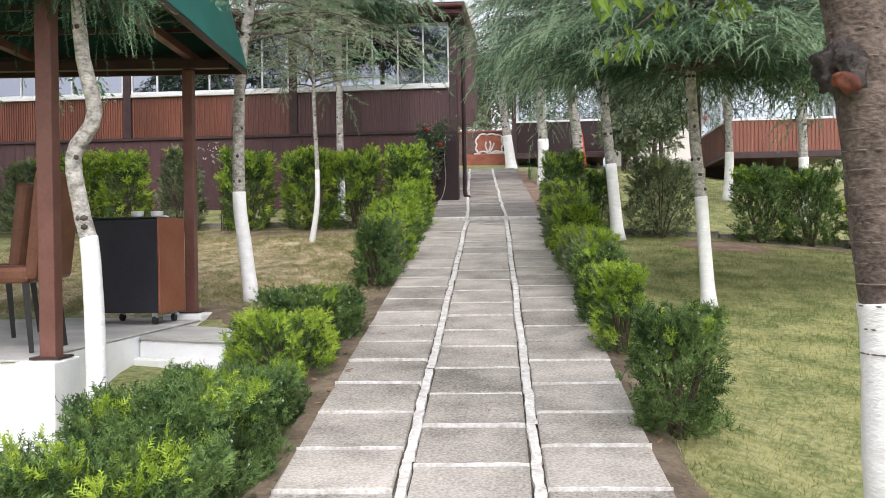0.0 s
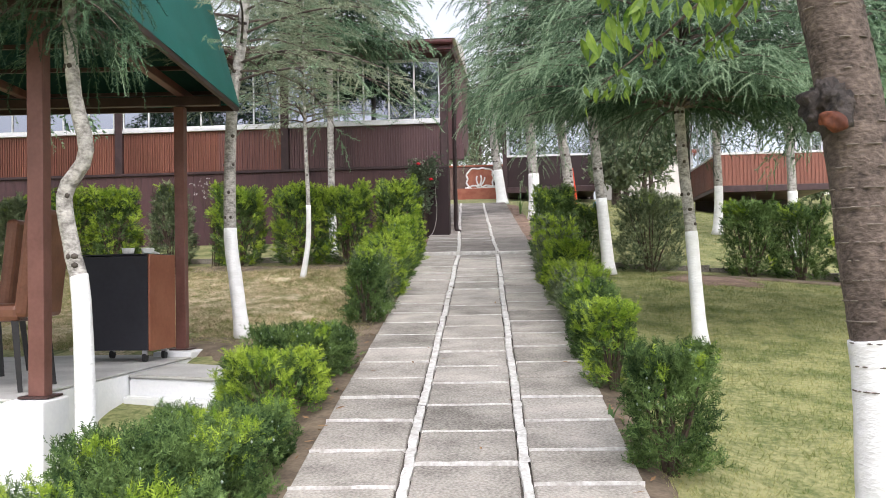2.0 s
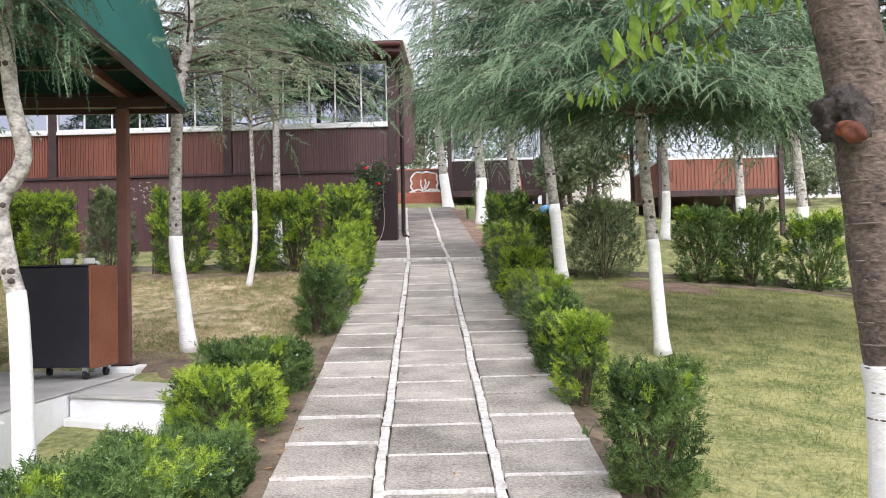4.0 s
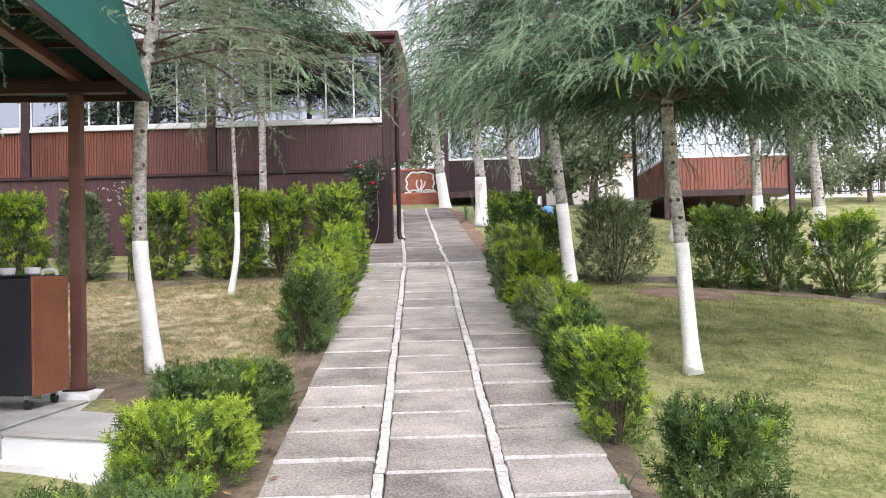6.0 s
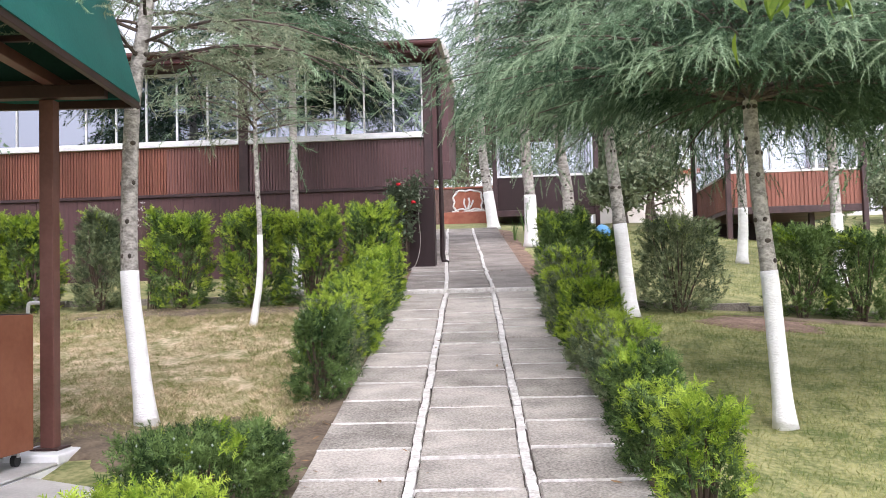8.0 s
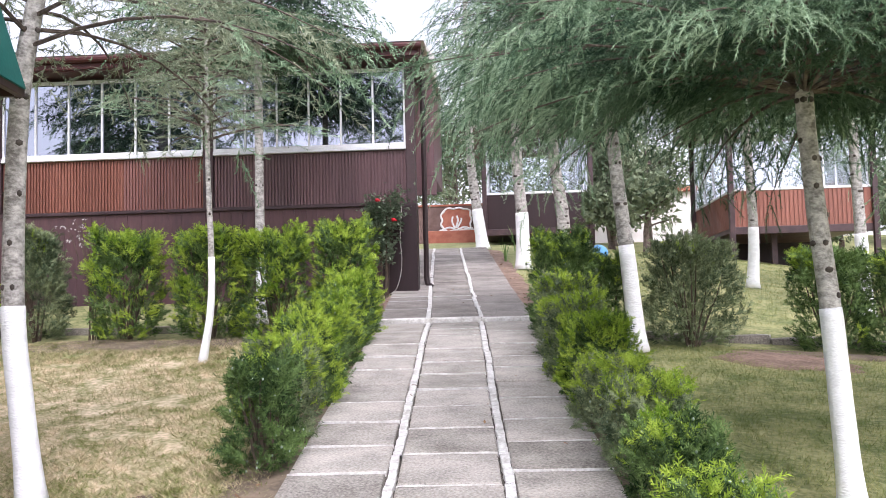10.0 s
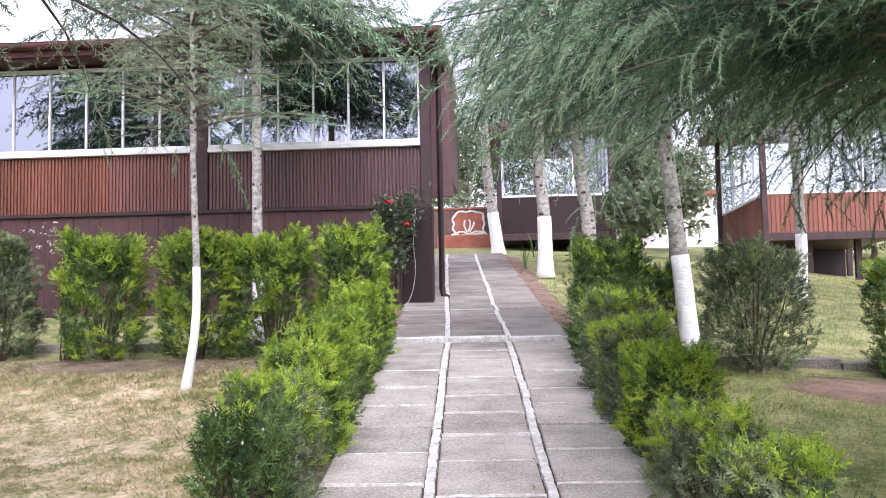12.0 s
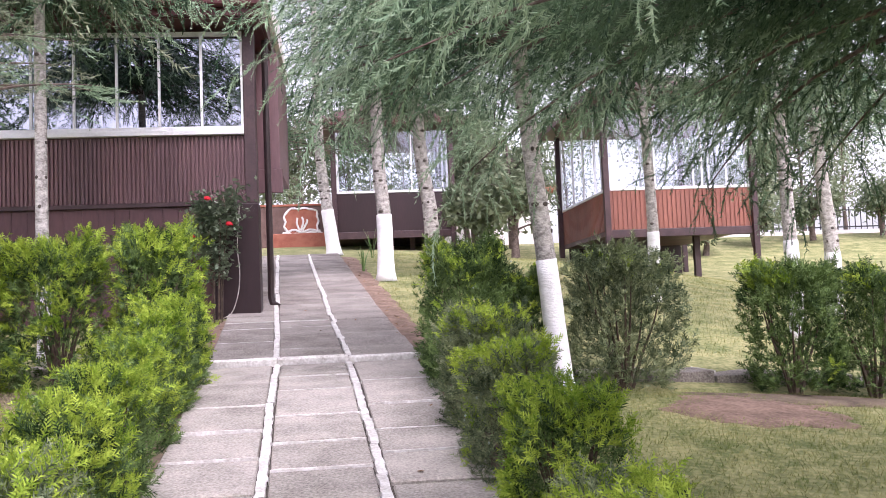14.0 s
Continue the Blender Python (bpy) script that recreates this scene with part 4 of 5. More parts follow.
for k, (bx, by, w, d, h, li, m, ai) in enumerate((
        (1.9, 15.0, 1.05, 0.8, 1.14, 0.02, THUJA_GREY, 1.0), (3.3, 14.95, 0.85, 0.8, 1.1, 0.05, THUJA, 0.5), (3.98, 14.95, 0.8, 0.8, 1.1, 0.08, THUJA, 0.5), (4.85, 14.9, 0.9, 0.8, 1.1, 0.25, THUJA, 0.3), (5.85, 15.0, 0.85, 0.8, 1.05, 0.0, THUJA, 0.4), (6.8, 15.0, 0.9, 0.8, 1.05, 0.0, THUJA, 0.4))):
    bush(bx, by, w, d, h, li, 180 + k, m, 0.62, "loose dark green hedge shrub with bare stems at the lawn's edge", "hedge along the cross walk", 0.095, 2.6, ai)

# ---- the old cherry tree at the start ----
cherry = thing("cherry_tree", "old leaning cherry tree with rough bark and whitewashed foot", "tree", (1.4, 4.45, ground(1.38, 4.45) - 0.02))
crng = random.Random(77)
CZ = cherry.location.z
pts = trunk_parts(cherry, [(0.03, 0, 0), (0.0, 0, 0.5), (-0.01, 0, 0.95), (-0.05, 0, 1.3), (-0.08, 0, 1.6), (-0.13, 0, 2.0), (-0.24, 0, 2.6), (-0.36, 0, 3.4)], 0.125, 0.09, 1.34 - CZ, BARK_DARK, crng, 0, 34)
BURL = Vector((-0.215, -0.1, 2.115 - CZ))
bm = bmesh.new()
bmesh.ops.create_icosphere(bm, subdivisions=4, radius=1, matrix=Matrix.LocRotScale(BURL, Euler((0, 0.3, 0)), (0.075, 0.075, 0.088)))
for v in bm.verts:
    v.co += (v.co - BURL) * (0.5 * noise.noise(v.co * 13) + 0.45 * noise.noise(v.co * 30) + 0.25 * noise.noise(v.co * 70))
stub = part("burl", bm, BURL_BARK, cherry, "dark lumpy burl stained with sap", smooth=True)
bm = bmesh.new()
bmesh.ops.create_icosphere(bm, subdivisions=3, radius=1, matrix=Matrix.LocRotScale(BURL + Vector((-0.01, -0.07, -0.06)), Euler((0.3, 0.25, 0)), (0.05, 0.03, 0.032)))
for v in bm.verts:
    v.co += (v.co - BURL) * 0.25 * noise.noise(v.co * 34)
part("raw_wood", bm, CUT, stub, "orange-red raw wood under the burl", smooth=True)
# the high crown over the start of the walk
nr = np.random.RandomState(12)
limbs, spots = bmesh.new(), []
for k in range(26):
    a, l = nr.uniform(0, 2 * math.pi), nr.uniform(1.2, 2.6)
    z0 = nr.uniform(2.9, 3.35)
    e = Vector((-0.3 + l * math.cos(a), 0.5 + l * math.sin(a), 3.6 + 0.24 * max(0, l * math.sin(a)) + nr.uniform(0, 0.9)))
    line = smooth_line([(-0.28, 0, z0), (e.x * 0.45 - 0.15, e.y * 0.45, (z0 + e.z) / 2 + 0.25), e], 8)
    tube(limbs, line, [0.045 - 0.005 * j for j in range(9)], 6, 0, False)
    spots += line[3:]
part("upper_limbs", limbs, BARK_DARK, cherry)
c = np.array([tuple(spots[nr.randint(len(spots))]) for _ in range(4200)]) + nr.normal(0, 0.17, (4200, 3)) + np.array((0, 0, 0.12))
d, w = nr.normal(0, 1, (4200, 3)), nr.normal(0, 1, (4200, 3))
d *= 0.1 / np.linalg.norm(d, axis=1)[:, None]
w *= 0.03 / np.linalg.norm(w, axis=1)[:, None]
tri_mesh("crown", np.stack([c, c + d * 0.5 + w, c + d, c, c + d, c + d * 0.5 - w], 1).reshape(-1, 3), LEAF, cherry)
for k in range(260):
    j = crng.randrange(9, 31)
    a = crng.uniform(-math.pi, 0)
    p = pts[j] + Vector((math.cos(a), math.sin(a), 0)) * (0.134 - 0.0011 * j)
    bm = bmesh.new()
    bmesh.ops.create_icosphere(bm, subdivisions=1, radius=1, matrix=Matrix.LocRotScale(p, Euler((0, 0, a)), (0.004, crng.uniform(0.006, 0.021), 0.0032)))
    part("bark_ridge", bm, DASH, cherry)


def leafy_branch(parent, line, n, rng, reach=0.12, leaf=0.066):
    """A thin limb with hanging pointed leaves, in the parent's metres."""
    pts = smooth_line(line, 16)
    bm = bmesh.new()
    tube(bm, pts, [0.012 - 0.0006 * k for k in range(17)], 6, 0, False)
    br = part("leafy_limb", bm, BARK_DARK, parent)
    tris = []
    for k in range(n):
        p = pts[rng.randrange(7, 17)] + Vector((rng.uniform(-1, 1), rng.uniform(-1, 1), rng.uniform(-1.1, 0.3))) * reach
        d = Vector((rng.uniform(-0.7, 0.7), rng.uniform(-0.7, 0.7), rng.uniform(-1.6, -0.4))).normalized()
        s = d.cross(Vector((rng.uniform(-1, 1), rng.uniform(-1, 1), rng.uniform(-1, 1)))).normalized()
        u = d.cross(s)
        l = leaf * rng.uniform(0.7, 1.2)
        prof = ((0, 0.0), (0.25, 0.16), (0.5, 0.2), (0.8, 0.1), (1, 0))
        for (s0, w0), (s1, w1) in zip(prof, prof[1:]):
            a0, a1 = p + d * l * s0 - u * 0.1 * l * s0 * s0, p + d * l * s1 - u * 0.1 * l * s1 * s1
            for sg in (1, -1):
                e0, e1 = a0 + (s * sg + u * 0.35) * l * w0, a1 + (s * sg + u * 0.35) * l * w1
                tris += [a0, e0, e1, a0, e1, a1]
    tri_mesh("leaves", [tuple(v) for v in tris], LEAF, br, None, "bright green pointed cherry leaves")


def cl(x, y, z):
    return (x - 1.38, y - 4.45, z - CZ)


LIMB = cl(1.36, 4.4, 2.75)
leafy_branch(cherry, [LIMB, cl(1.0, 4.0, 2.75), cl(0.55, 3.6, 2.42), cl(0.4, 3.5, 2.26)], 82, crng, 0.1)
leafy_branch(cherry, [LIMB, cl(0.9, 3.8, 2.7), cl(0.72, 3.55, 2.4), cl(0.64, 3.5, 2.33)], 61, crng, 0.08)
leafy_branch(cherry, [LIMB, cl(0.8, 3.8, 2.75), cl(0.2, 3.5, 2.5), cl(0.03, 3.5, 2.38)], 46, crng, 0.07)
leafy_branch(cherry, [LIMB, cl(0.6, 3.7, 2.75), cl(0.0, 3.5, 2.5), cl(-0.3, 3.48, 2.36)], 8, crng, 0.05)
leafy_branch(cherry, [LIMB, cl(1.1, 4.8, 2.8), cl(0.75, 5.3, 2.6), cl(0.5, 5.4, 2.42)], 46, crng, 0.09)
leafy_branch(cherry, [LIMB, cl(1.2, 4.9, 2.8), cl(1.05, 5.3, 2.65), cl(0.95, 5.4, 2.58)], 28, crng, 0.07)

# ---- pale twigs rising out of the hedge, and the garden tap ----
sprig = thing("flowering_shrub", "thin twiggy shrub with small pale blossoms in the hedge", "shrub", (-4.5, 15.0, ground(-4.5, 15.0)))
srng = random.Random(15)
petals = []
for k in range(7):
    e = Vector((srng.uniform(-0.5, -0.05), srng.uniform(-0.12, 0.1), srng.uniform(1.12, 1.34)))
    line = smooth_line([(0.02 * k - 0.06, 0, -0.03), (e.x * 0.3, e.y * 0.3, 0.7), (e.x * 0.8, e.y * 0.8, e.z), (e.x * 1.25, e.y, e.z - 0.03)], 16)
    bm = bmesh.new()
    tube(bm, line, [0.007 - 0.0003 * j for j in range(17)], 5, 0, False)
    part("stem", bm, TWIG, sprig)
    for j in range(7):
        p = line[srng.randrange(9, 17)] + Vector((srng.gauss(0, 0.02), srng.gauss(0, 0.02), srng.gauss(0, 0.018)))
        for f in range(4):
            a = Vector((srng.uniform(-1, 1), srng.uniform(-1, 1), srng.uniform(-1, 1))).normalized() * 0.015
            b = a.cross(Vector((srng.uniform(-1, 1), srng.uniform(-1, 1), 1))).normalized() * 0.008
            petals += [p, p + a + b, p + a - b]
tri_mesh("blossom", [tuple(v) for v in petals], MURAL_WHITE, sprig, None, "small pale blossoms")
tap = thing("garden_tap", "white standpipe tap on the dry lawn beside the terrace", "tap", (-3.66, 10.4, rough_ground(-3.66, 10.4)))
bm = bmesh.new()
tube(bm, smooth_line([(0, 0, -0.05), (0, 0, 0.35), (0, 0, 0.68), (0.03, 0, 0.72), (0.1, 0, 0.72), (0.125, 0, 0.7), (0.125, 0, 0.65)], 30), 0.014, 8)
part("standpipe", bm, PORCELAIN, tap)
bm = bmesh.new()
tube(bm, [(0.06, -0.03, 0.755), (0.06, 0.03, 0.755)], 0.008, 8)
tube(bm, [(0.06, 0, 0.72), (0.06, 0, 0.755)], 0.007, 8)
part("handle", bm, STEEL, tap)

# ---- the rose by the house corner ----
rose = thing("rose_bush", "climbing rose with dark leaves and red blooms by the house", "bush", (-1.7, 18.1, ground(-1.7, 18.1)))
rrng = random.Random(9)
tris = []
ROSE_TIPS = []
for k in range(11):
    a = rrng.uniform(0, 6.28)
    e = Vector((0.04 + 0.17 * math.cos(a), 0.12 * math.sin(a), rrng.uniform(0.8, 1.42)))
    L = smooth_line([(0.05 * math.cos(a), 0.05 * math.sin(a), -0.03), (e.x * 0.4, e.y * 0.4, e.z * 0.5), e, (e.x * 1.5, e.y * 1.5, e.z - 0.1)], 14)
    bm = bmesh.new()
    tube(bm, L, 0.006, 5, 0, False)
    part("cane", bm, TWIG, rose)
    ROSE_TIPS.append(L[-1])
    for j in range(190):
        p = L[rrng.randrange(5, 15)] + Vector((rrng.gauss(0, 1), rrng.gauss(0, 1), rrng.gauss(0, 1))) * 0.075
        d = Vector((rrng.uniform(-1, 1), rrng.uniform(-1, 1), rrng.uniform(-0.8, 0.6))).normalized() * 0.06
        s = d.cross(Vector((0.2, 0.5, 1))).normalized() * 0.022
        m = p + d * 0.5
        tris += [p, m + s, p + d, p, p + d, m - s]
tri_mesh("leaves", [tuple(v) for v in tris], ROSE_LEAF, rose)
for dx, dz in ((-0.06, 1.33), (-0.24, 0.93), (0.16, 1.05)):
    bm = bmesh.new()
    for j in range(9):
        a, r = j * 2.4, 0.006 + 0.0035 * j
        bmesh.ops.create_icosphere(bm, subdivisions=1, radius=1, matrix=Matrix.LocRotScale((dx + math.cos(a) * r, -0.22 + math.sin(a) * r, dz + 0.012 - 0.001 * j), Euler((0.5 * math.sin(a), -0.5 * math.cos(a), a)), (0.008, 0.022, 0.024)))
    part("bloom", bm, ROSE, rose, "open red rose bloom")


cable = thing("hanging_cable", "thin grey cable hanging down the house corner plinth", "cable", (-1.5, 18.37, 2.2))
bm = bmesh.new()
tube(bm, smooth_line([(0.02, 0.05, 1.4), (-0.01, 0, 0.91), (0.01, -0.01, 0.63), (-0.01, -0.02, 0.38), (-0.08, -0.04, 0.17), (-0.18, -0.06, 0.1)], 24), 0.006, 6)
part("cable_run", bm, BARK, cable)

# ---- pavilions beyond ----
def pavilion(name, label, x0, x1, y0, y1, zf, zs, zt, zg, wall_mat, ribs, sides):
    o = Vector((x0, y0, zg))
    t = thing(name, label, "pavilion", o, "garden pavilions")

    def pp(n, bm, mat, parent=None, label=""):
        return part(n, local(bm, o), mat, parent or t, label)
    pp("floor_beam", boxed(x0 - 0.02, x1 + 0.02, y0 - 0.03, y0 + 0.1, zf - 0.17, zf - 0.004, bevel=0.01), TRIM)
    pp("floor_deck", boxed(x0, x1, y0 + 0.1, y1, zf - 0.1, zf - 0.004), SIDING)
    walls = (("front_wall", x0, x1, y0, y0 + 0.08), ("back_wall", x0, x1, y1 - 0.08, y1), ("side_wall", x0, x0 + 0.08, y0 + 0.084, y1 - 0.084), ("side_wall", x1 - 0.08, x1, y0 + 0.084, y1 - 0.084))
    for n, a, b, c, d in walls:
        wl_ob = pp(n, boxed(a, b, c, d, zf, zs - 0.06), wall_mat)
        if ribs and n == "front_wall":
            for k in range(int((b - a) / 0.095)):
                pp("batten", boxed(a + 0.095 * k, a + 0.095 * k + 0.06, c - 0.02, c - 0.002, zf, zs - 0.07), wall_mat, wl_ob)
        elif ribs and a == x0:
            for k in range(int((d - c) / 0.095)):
                pp("batten", boxed(a - 0.02, a - 0.002, c + 0.095 * k, c + 0.095 * k + 0.06, zf, zs - 0.07), wall_mat, wl_ob)
        fr = pp("window_frame", boxed(a - 0.02, b + 0.02, c - 0.02, d + 0.02, zs - 0.056, zs, bevel=0.006), ALU, None, "white window sill")
        n_p = max(2, round(max(b - a, d - c) / 1.0))
        for k in range(n_p):
            if b - a > d - c:
                q, r = a + (b - a) * k / n_p, a + (b - a) * (k + 1) / n_p
                ob = pp("pane", boxed(q + 0.02, r - 0.02, c + 0.03, c + 0.04, zs, zt), GLASS_CLEAR, fr)
                pp("mullion", boxed(q - 0.012, q + 0.018, c + 0.015, c + 0.06, zs, zt), ALU, fr)
            else:
                q, r = c + (d - c) * k / n_p, c + (d - c) * (k + 1) / n_p
                ob = pp("pane", boxed(a + 0.03, a + 0.04, q + 0.02, r - 0.02, zs, zt), GLASS_CLEAR, fr)
                pp("mullion", boxed(a + 0.015, a + 0.06, q - 0.012, q + 0.018, zs, zt), ALU, fr)
            ob.visible_shadow = False
    for px in (x0 - 0.05, x1 + 0.05):
        for py in (y0 - 0.05, y1 + 0.05):
            pp("post", boxed(px - 0.06, px + 0.06, py - 0.06, py + 0.06, ground(px, py) - 0.1, zt + 0.1, bevel=0.008), TRIM)
    for k in range(1, 3):
        px = x0 + (x1 - x0) * k / 3
        pp("stilt", boxed(px - 0.06, px + 0.06, y0 + 0.5, y0 + 0.62, ground(px, y0) - 0.1, zf - 0.104), TRIM)
    bm = bmesh.new()
    e = 0.45
    q = [bm.verts.new(c) for c in ((x0 - e, y0 - e, zt + 0.104), (x1 + e, y0 - e, zt + 0.104), (x1 + e, y1 + e, zt + 0.104), (x0 - e, y1 + e, zt + 0.104))]
    r = [bm.verts.new((c.co.x, c.co.y, c.co.z + 0.14)) for c in q]
    top = bm.verts.new(((x0 + x1) / 2, (y0 + y1) / 2, zt + 1.2))
    bm.faces.new(q[::-1])
    for k in range(4):
        bm.faces.new((q[k], q[(k + 1) % 4], r[(k + 1) % 4], r[k]))
        bm.faces.new((r[k], r[(k + 1) % 4], top))
    pp("roof", bm, FASCIA)
    pp("skirting_board", boxed(x0 + 0.1, x1 - 0.1, y1 - 0.12, y1 - 0.06, min(ground(x0, y1), ground(x1, y1)) - 0.2, zf - 0.104), PAVILION_DARK)
    return t


pavilion("garden_pavilion", "dark-stained timber garden pavilion with white-framed windows on stilts", -0.47, 2.2, 29.8, 33.0, 4.24, 5.2, 6.6, 3.9, PAVILION_DARK, False, 1)
pavilion("garden_pavilion", "reddish ribbed timber garden pavilion with tall windows, raised on stilts", 5.08, 8.1, 26.46, 30.6, 3.82, 4.68, 6.4, 2.8, SIDING_RED, True, 1)

# ---- mural wall at the head of the walk ----
mw = thing("mural_wall", "low reddish brick garden wall with a painted terracotta plaque", "wall", (-2.0, 33.2, 4.15), "", "structure")
MO = mw.location
part("wall_core", local(boxed(-3.6, -0.6, 33.2, 33.4, 4.0, 5.28, bevel=0.01), MO), BRICK_WALL, mw)
part("coping", local(boxed(-3.65, -0.58, 33.17, 33.43, 5.284, 5.34, bevel=0.01), MO), TERRA_PLAQUE, mw)
part("planter_face", local(boxed(-2.35, -0.75, 33.1, 33.196, 4.05, 4.55, bevel=0.02), MO), TERRA_PLAQUE, mw)
bm = bmesh.new()
ring = []
for k in range(36):
    a = 2 * math.pi * k / 36
    r = (abs(math.cos(a)) ** 4 + abs(math.sin(a)) ** 4) ** -0.25 * (1 + 0.05 * math.cos(9 * a))
    ring.append((0.42 * r * math.cos(a), 0.33 * r * math.sin(a)))
f = [bm.verts.new((x, 0, z)) for x, z in ring]
g = [bm.verts.new((x, 0.035, z)) for x, z in ring]
bm.faces.new(f)
for k in range(36):
    bm.faces.new((f[k], g[k], g[(k + 1) % 36], f[(k + 1) % 36]))
bmesh.ops.recalc_face_normals(bm, faces=bm.faces)
pl = part("plaque", bm, TERRA_PLAQUE, mw, "scalloped terracotta plaque", (0.55, -0.04, 0.72))
bm = bmesh.new()
tube(bm, [(x * 1.04, 0.0, z * 1.04) for x, z in ring + ring[:1]], 0.03, 6, 0.3)
part("rim", bm, MURAL_WHITE, pl, "white painted rim")
bm = bmesh.new()
for line in (((-0.05, -0.25), (-0.12, -0.05), (-0.1, 0.1)), ((-0.02, -0.25), (0.05, -0.02), (0.02, 0.12)), ((0.02, -0.25), (0.14, -0.05), (0.16, 0.05)), ((-0.5, -0.33), (-0.2, -0.22), (0, -0.3), (0.25, -0.22), (0.55, -0.34)), ((-0.5, -0.3), (-0.1, -0.38), (0.2, -0.3), (0.5, -0.26))):
    tube(bm, smooth_line([(x, -0.012, z) for x, z in line], 10), 0.028, 6)
part("painted_swirl", bm, MURAL_WHITE, pl, "white painted strokes")

# ---- slim tree at the head of the walk ----
cedar(-0.58, 26.5, [(0.06, 0, 0), (0.0, 0, 0.5), (-0.06, 0, 1.0), (-0.18, 0, 2.4), (-0.2, 0, 6)], 0.13, 0.92, 2.1, 6.5, 2.1, 50, 18, 0.5, 50, TW_MID, label="grey-barked cedar with whitewashed foot at the head of the walk")


# ---- far trees and garden edge ----
def leaf_tree(x, y, h, r, seed, label, mat=FAR_GREEN, n=2600, leaf=0.16, stem=0.1, group="far trees"):
    rng = random.Random(seed)
    t = thing("garden_tree", label, "tree", (x, y, ground(x, y) - 0.05), group)
    bm = bmesh.new()
    tube(bm, smooth_line([(0, 0, 0), (rng.uniform(-0.1, 0.1), 0, h * 0.35), (rng.uniform(-0.2, 0.2), 0, h * 0.9)], 10), [stem * (1 - 0.07 * k) for k in range(11)], 8, 0.06, True, rng)
    tips = []
    for k in range(22):
        a, z0 = rng.uniform(0, 6.28), h * rng.uniform(0.3, 0.85)
        L = r * rng.uniform(0.5, 1.0) * (1.15 - 0.5 * z0 / h)
        e = Vector((math.cos(a) * L, math.sin(a) * L, z0 + L * rng.uniform(0.1, 0.7)))
        line = smooth_line([(0, 0, z0), (e.x * 0.5, e.y * 0.5, z0 + (e.z - z0) * 0.6), e], 6)
        tube(bm, line, [stem * 0.3 * (1 - 0.13 * j) for j in range(7)], 5, 0, False)
        tips += line[3:]
    part("trunk", bm, BARK_DARK, t)
    c = np.array([tips[rng.randrange(len(tips))] for _ in range(n)])
    nr = np.random.RandomState(seed)
    p = c + nr.normal(0, 0.16 * r, (n, 3))
    d, w = nr.normal(0, 1, (n, 3)), nr.normal(0, 1, (n, 3))
    d *= leaf / np.linalg.norm(d, axis=1)[:, None]
    w *= leaf * 0.35 / np.linalg.norm(w, axis=1)[:, None]
    tri_mesh("crown", np.stack([p - w, p + w, p + d], 1).reshape(-1, 3), mat, t)
    return t


F_LAB = "leafy garden tree beyond the lawn"
for k, (x, y, h, r) in enumerate(((-1.6, 36.5, 4.5, 1.6), (-3.2, 38, 5.5, 2.2), (-0.2, 39, 5, 1.8), (3.6, 35, 3.6, 1.4), (4.6, 41, 5.5, 2.0), (2.8, 44, 6, 2.2), (13.5, 46, 6.5, 2.6), (18, 44, 5.5, 2.4), (22, 48, 7, 3), (27, 46, 6, 2.6), (9.8, 50, 7, 2.6), (-5, 44, 7, 2.6), (12, 38.5, 3.2, 1.3), (3.3, 27.5, 1.9, 0.9), (3.0, 31.5, 2.8, 1.1), (4.2, 33, 3.2, 1.3), (3.4, 36, 4.0, 1.5), (2.6, 28.5, 1.6, 0.8), (9.6, 33, 1.3, 0.9), (11.5, 34, 1.4, 1.0), (13.5, 34.5, 1.6, 1.1), (16, 35, 1.5, 1.1), (19, 35, 2.2, 1.3), (15, 41, 4, 1.6))):
    leaf_tree(x, y, h, r, 300 + k, F_LAB, n=3000 if h > 3 else 1600)

fence = thing("iron_fence", "black iron railing fence on a low pale wall", "fence", (10, 37, ground(10, 37)), "", "")
FO = fence.location
part("low_wall", local(boxed(9.2, 30, 37.0, 37.2, 3.9, 4.45, bevel=0.01), FO), PALE_WALL, fence)
for k in range(105):
    x = 9.3 + 0.2 * k
    part("railing_bar", local(boxed(x - 0.012, x + 0.012, 37.08, 37.104, 4.45, 5.2), FO), IRON, fence)
for k in range(11):
    x = 9.25 + 2.0 * k
    part("fence_post", local(boxed(x - 0.05, x + 0.05, 37.04, 37.14, 4.45, 5.35), FO), IRON, fence)
for z in (4.55, 5.1):
    part("fence_rail", local(boxed(9.2, 30, 37.07, 37.1, z - 0.02, z + 0.02), FO), IRON, fence)

hut = thing("garden_hut", "pale rendered garden outbuilding with tiled roof beyond the trees", "building", (4.2, 38, ground(4.2, 38)))
UO = hut.location
part("wall", local(boxed(3.0, 6.4, 38, 40.5, 3.4, 6.1), UO), PALE_WALL, hut)
part("roof", local(boxed(2.8, 6.6, 37.8, 40.7, 6.104, 6.25, bevel=0.02), UO), TERRA_PLAQUE, hut)
cone = thing("traffic_cone", "small orange plastic marker cone on the lawn", "cone", (1.22, 24.2, ground(1.22, 24.2)))
bm = bmesh.new()
tube(bm, [(0, 0, 0.03), (0, 0, 1.02)], [0.14, 0.03], 16)
part("cone_body", bm, CONE, cone)
part("cone_base", boxed(-0.18, 0.18, -0.18, 0.18, 0.0, 0.03, bevel=0.006), CONE, cone)
tub = thing("plastic_cover", "rumpled blue plastic cover lying behind the hedge", "cover", (1.85, 24.0, ground(1.85, 24.0)))
bm = bmesh.new()
bmesh.ops.create_icosphere(bm, subdivisions=3, radius=1, matrix=Matrix.LocRotScale((0, 0, 0.12), None, (0.17, 0.17, 0.16)))
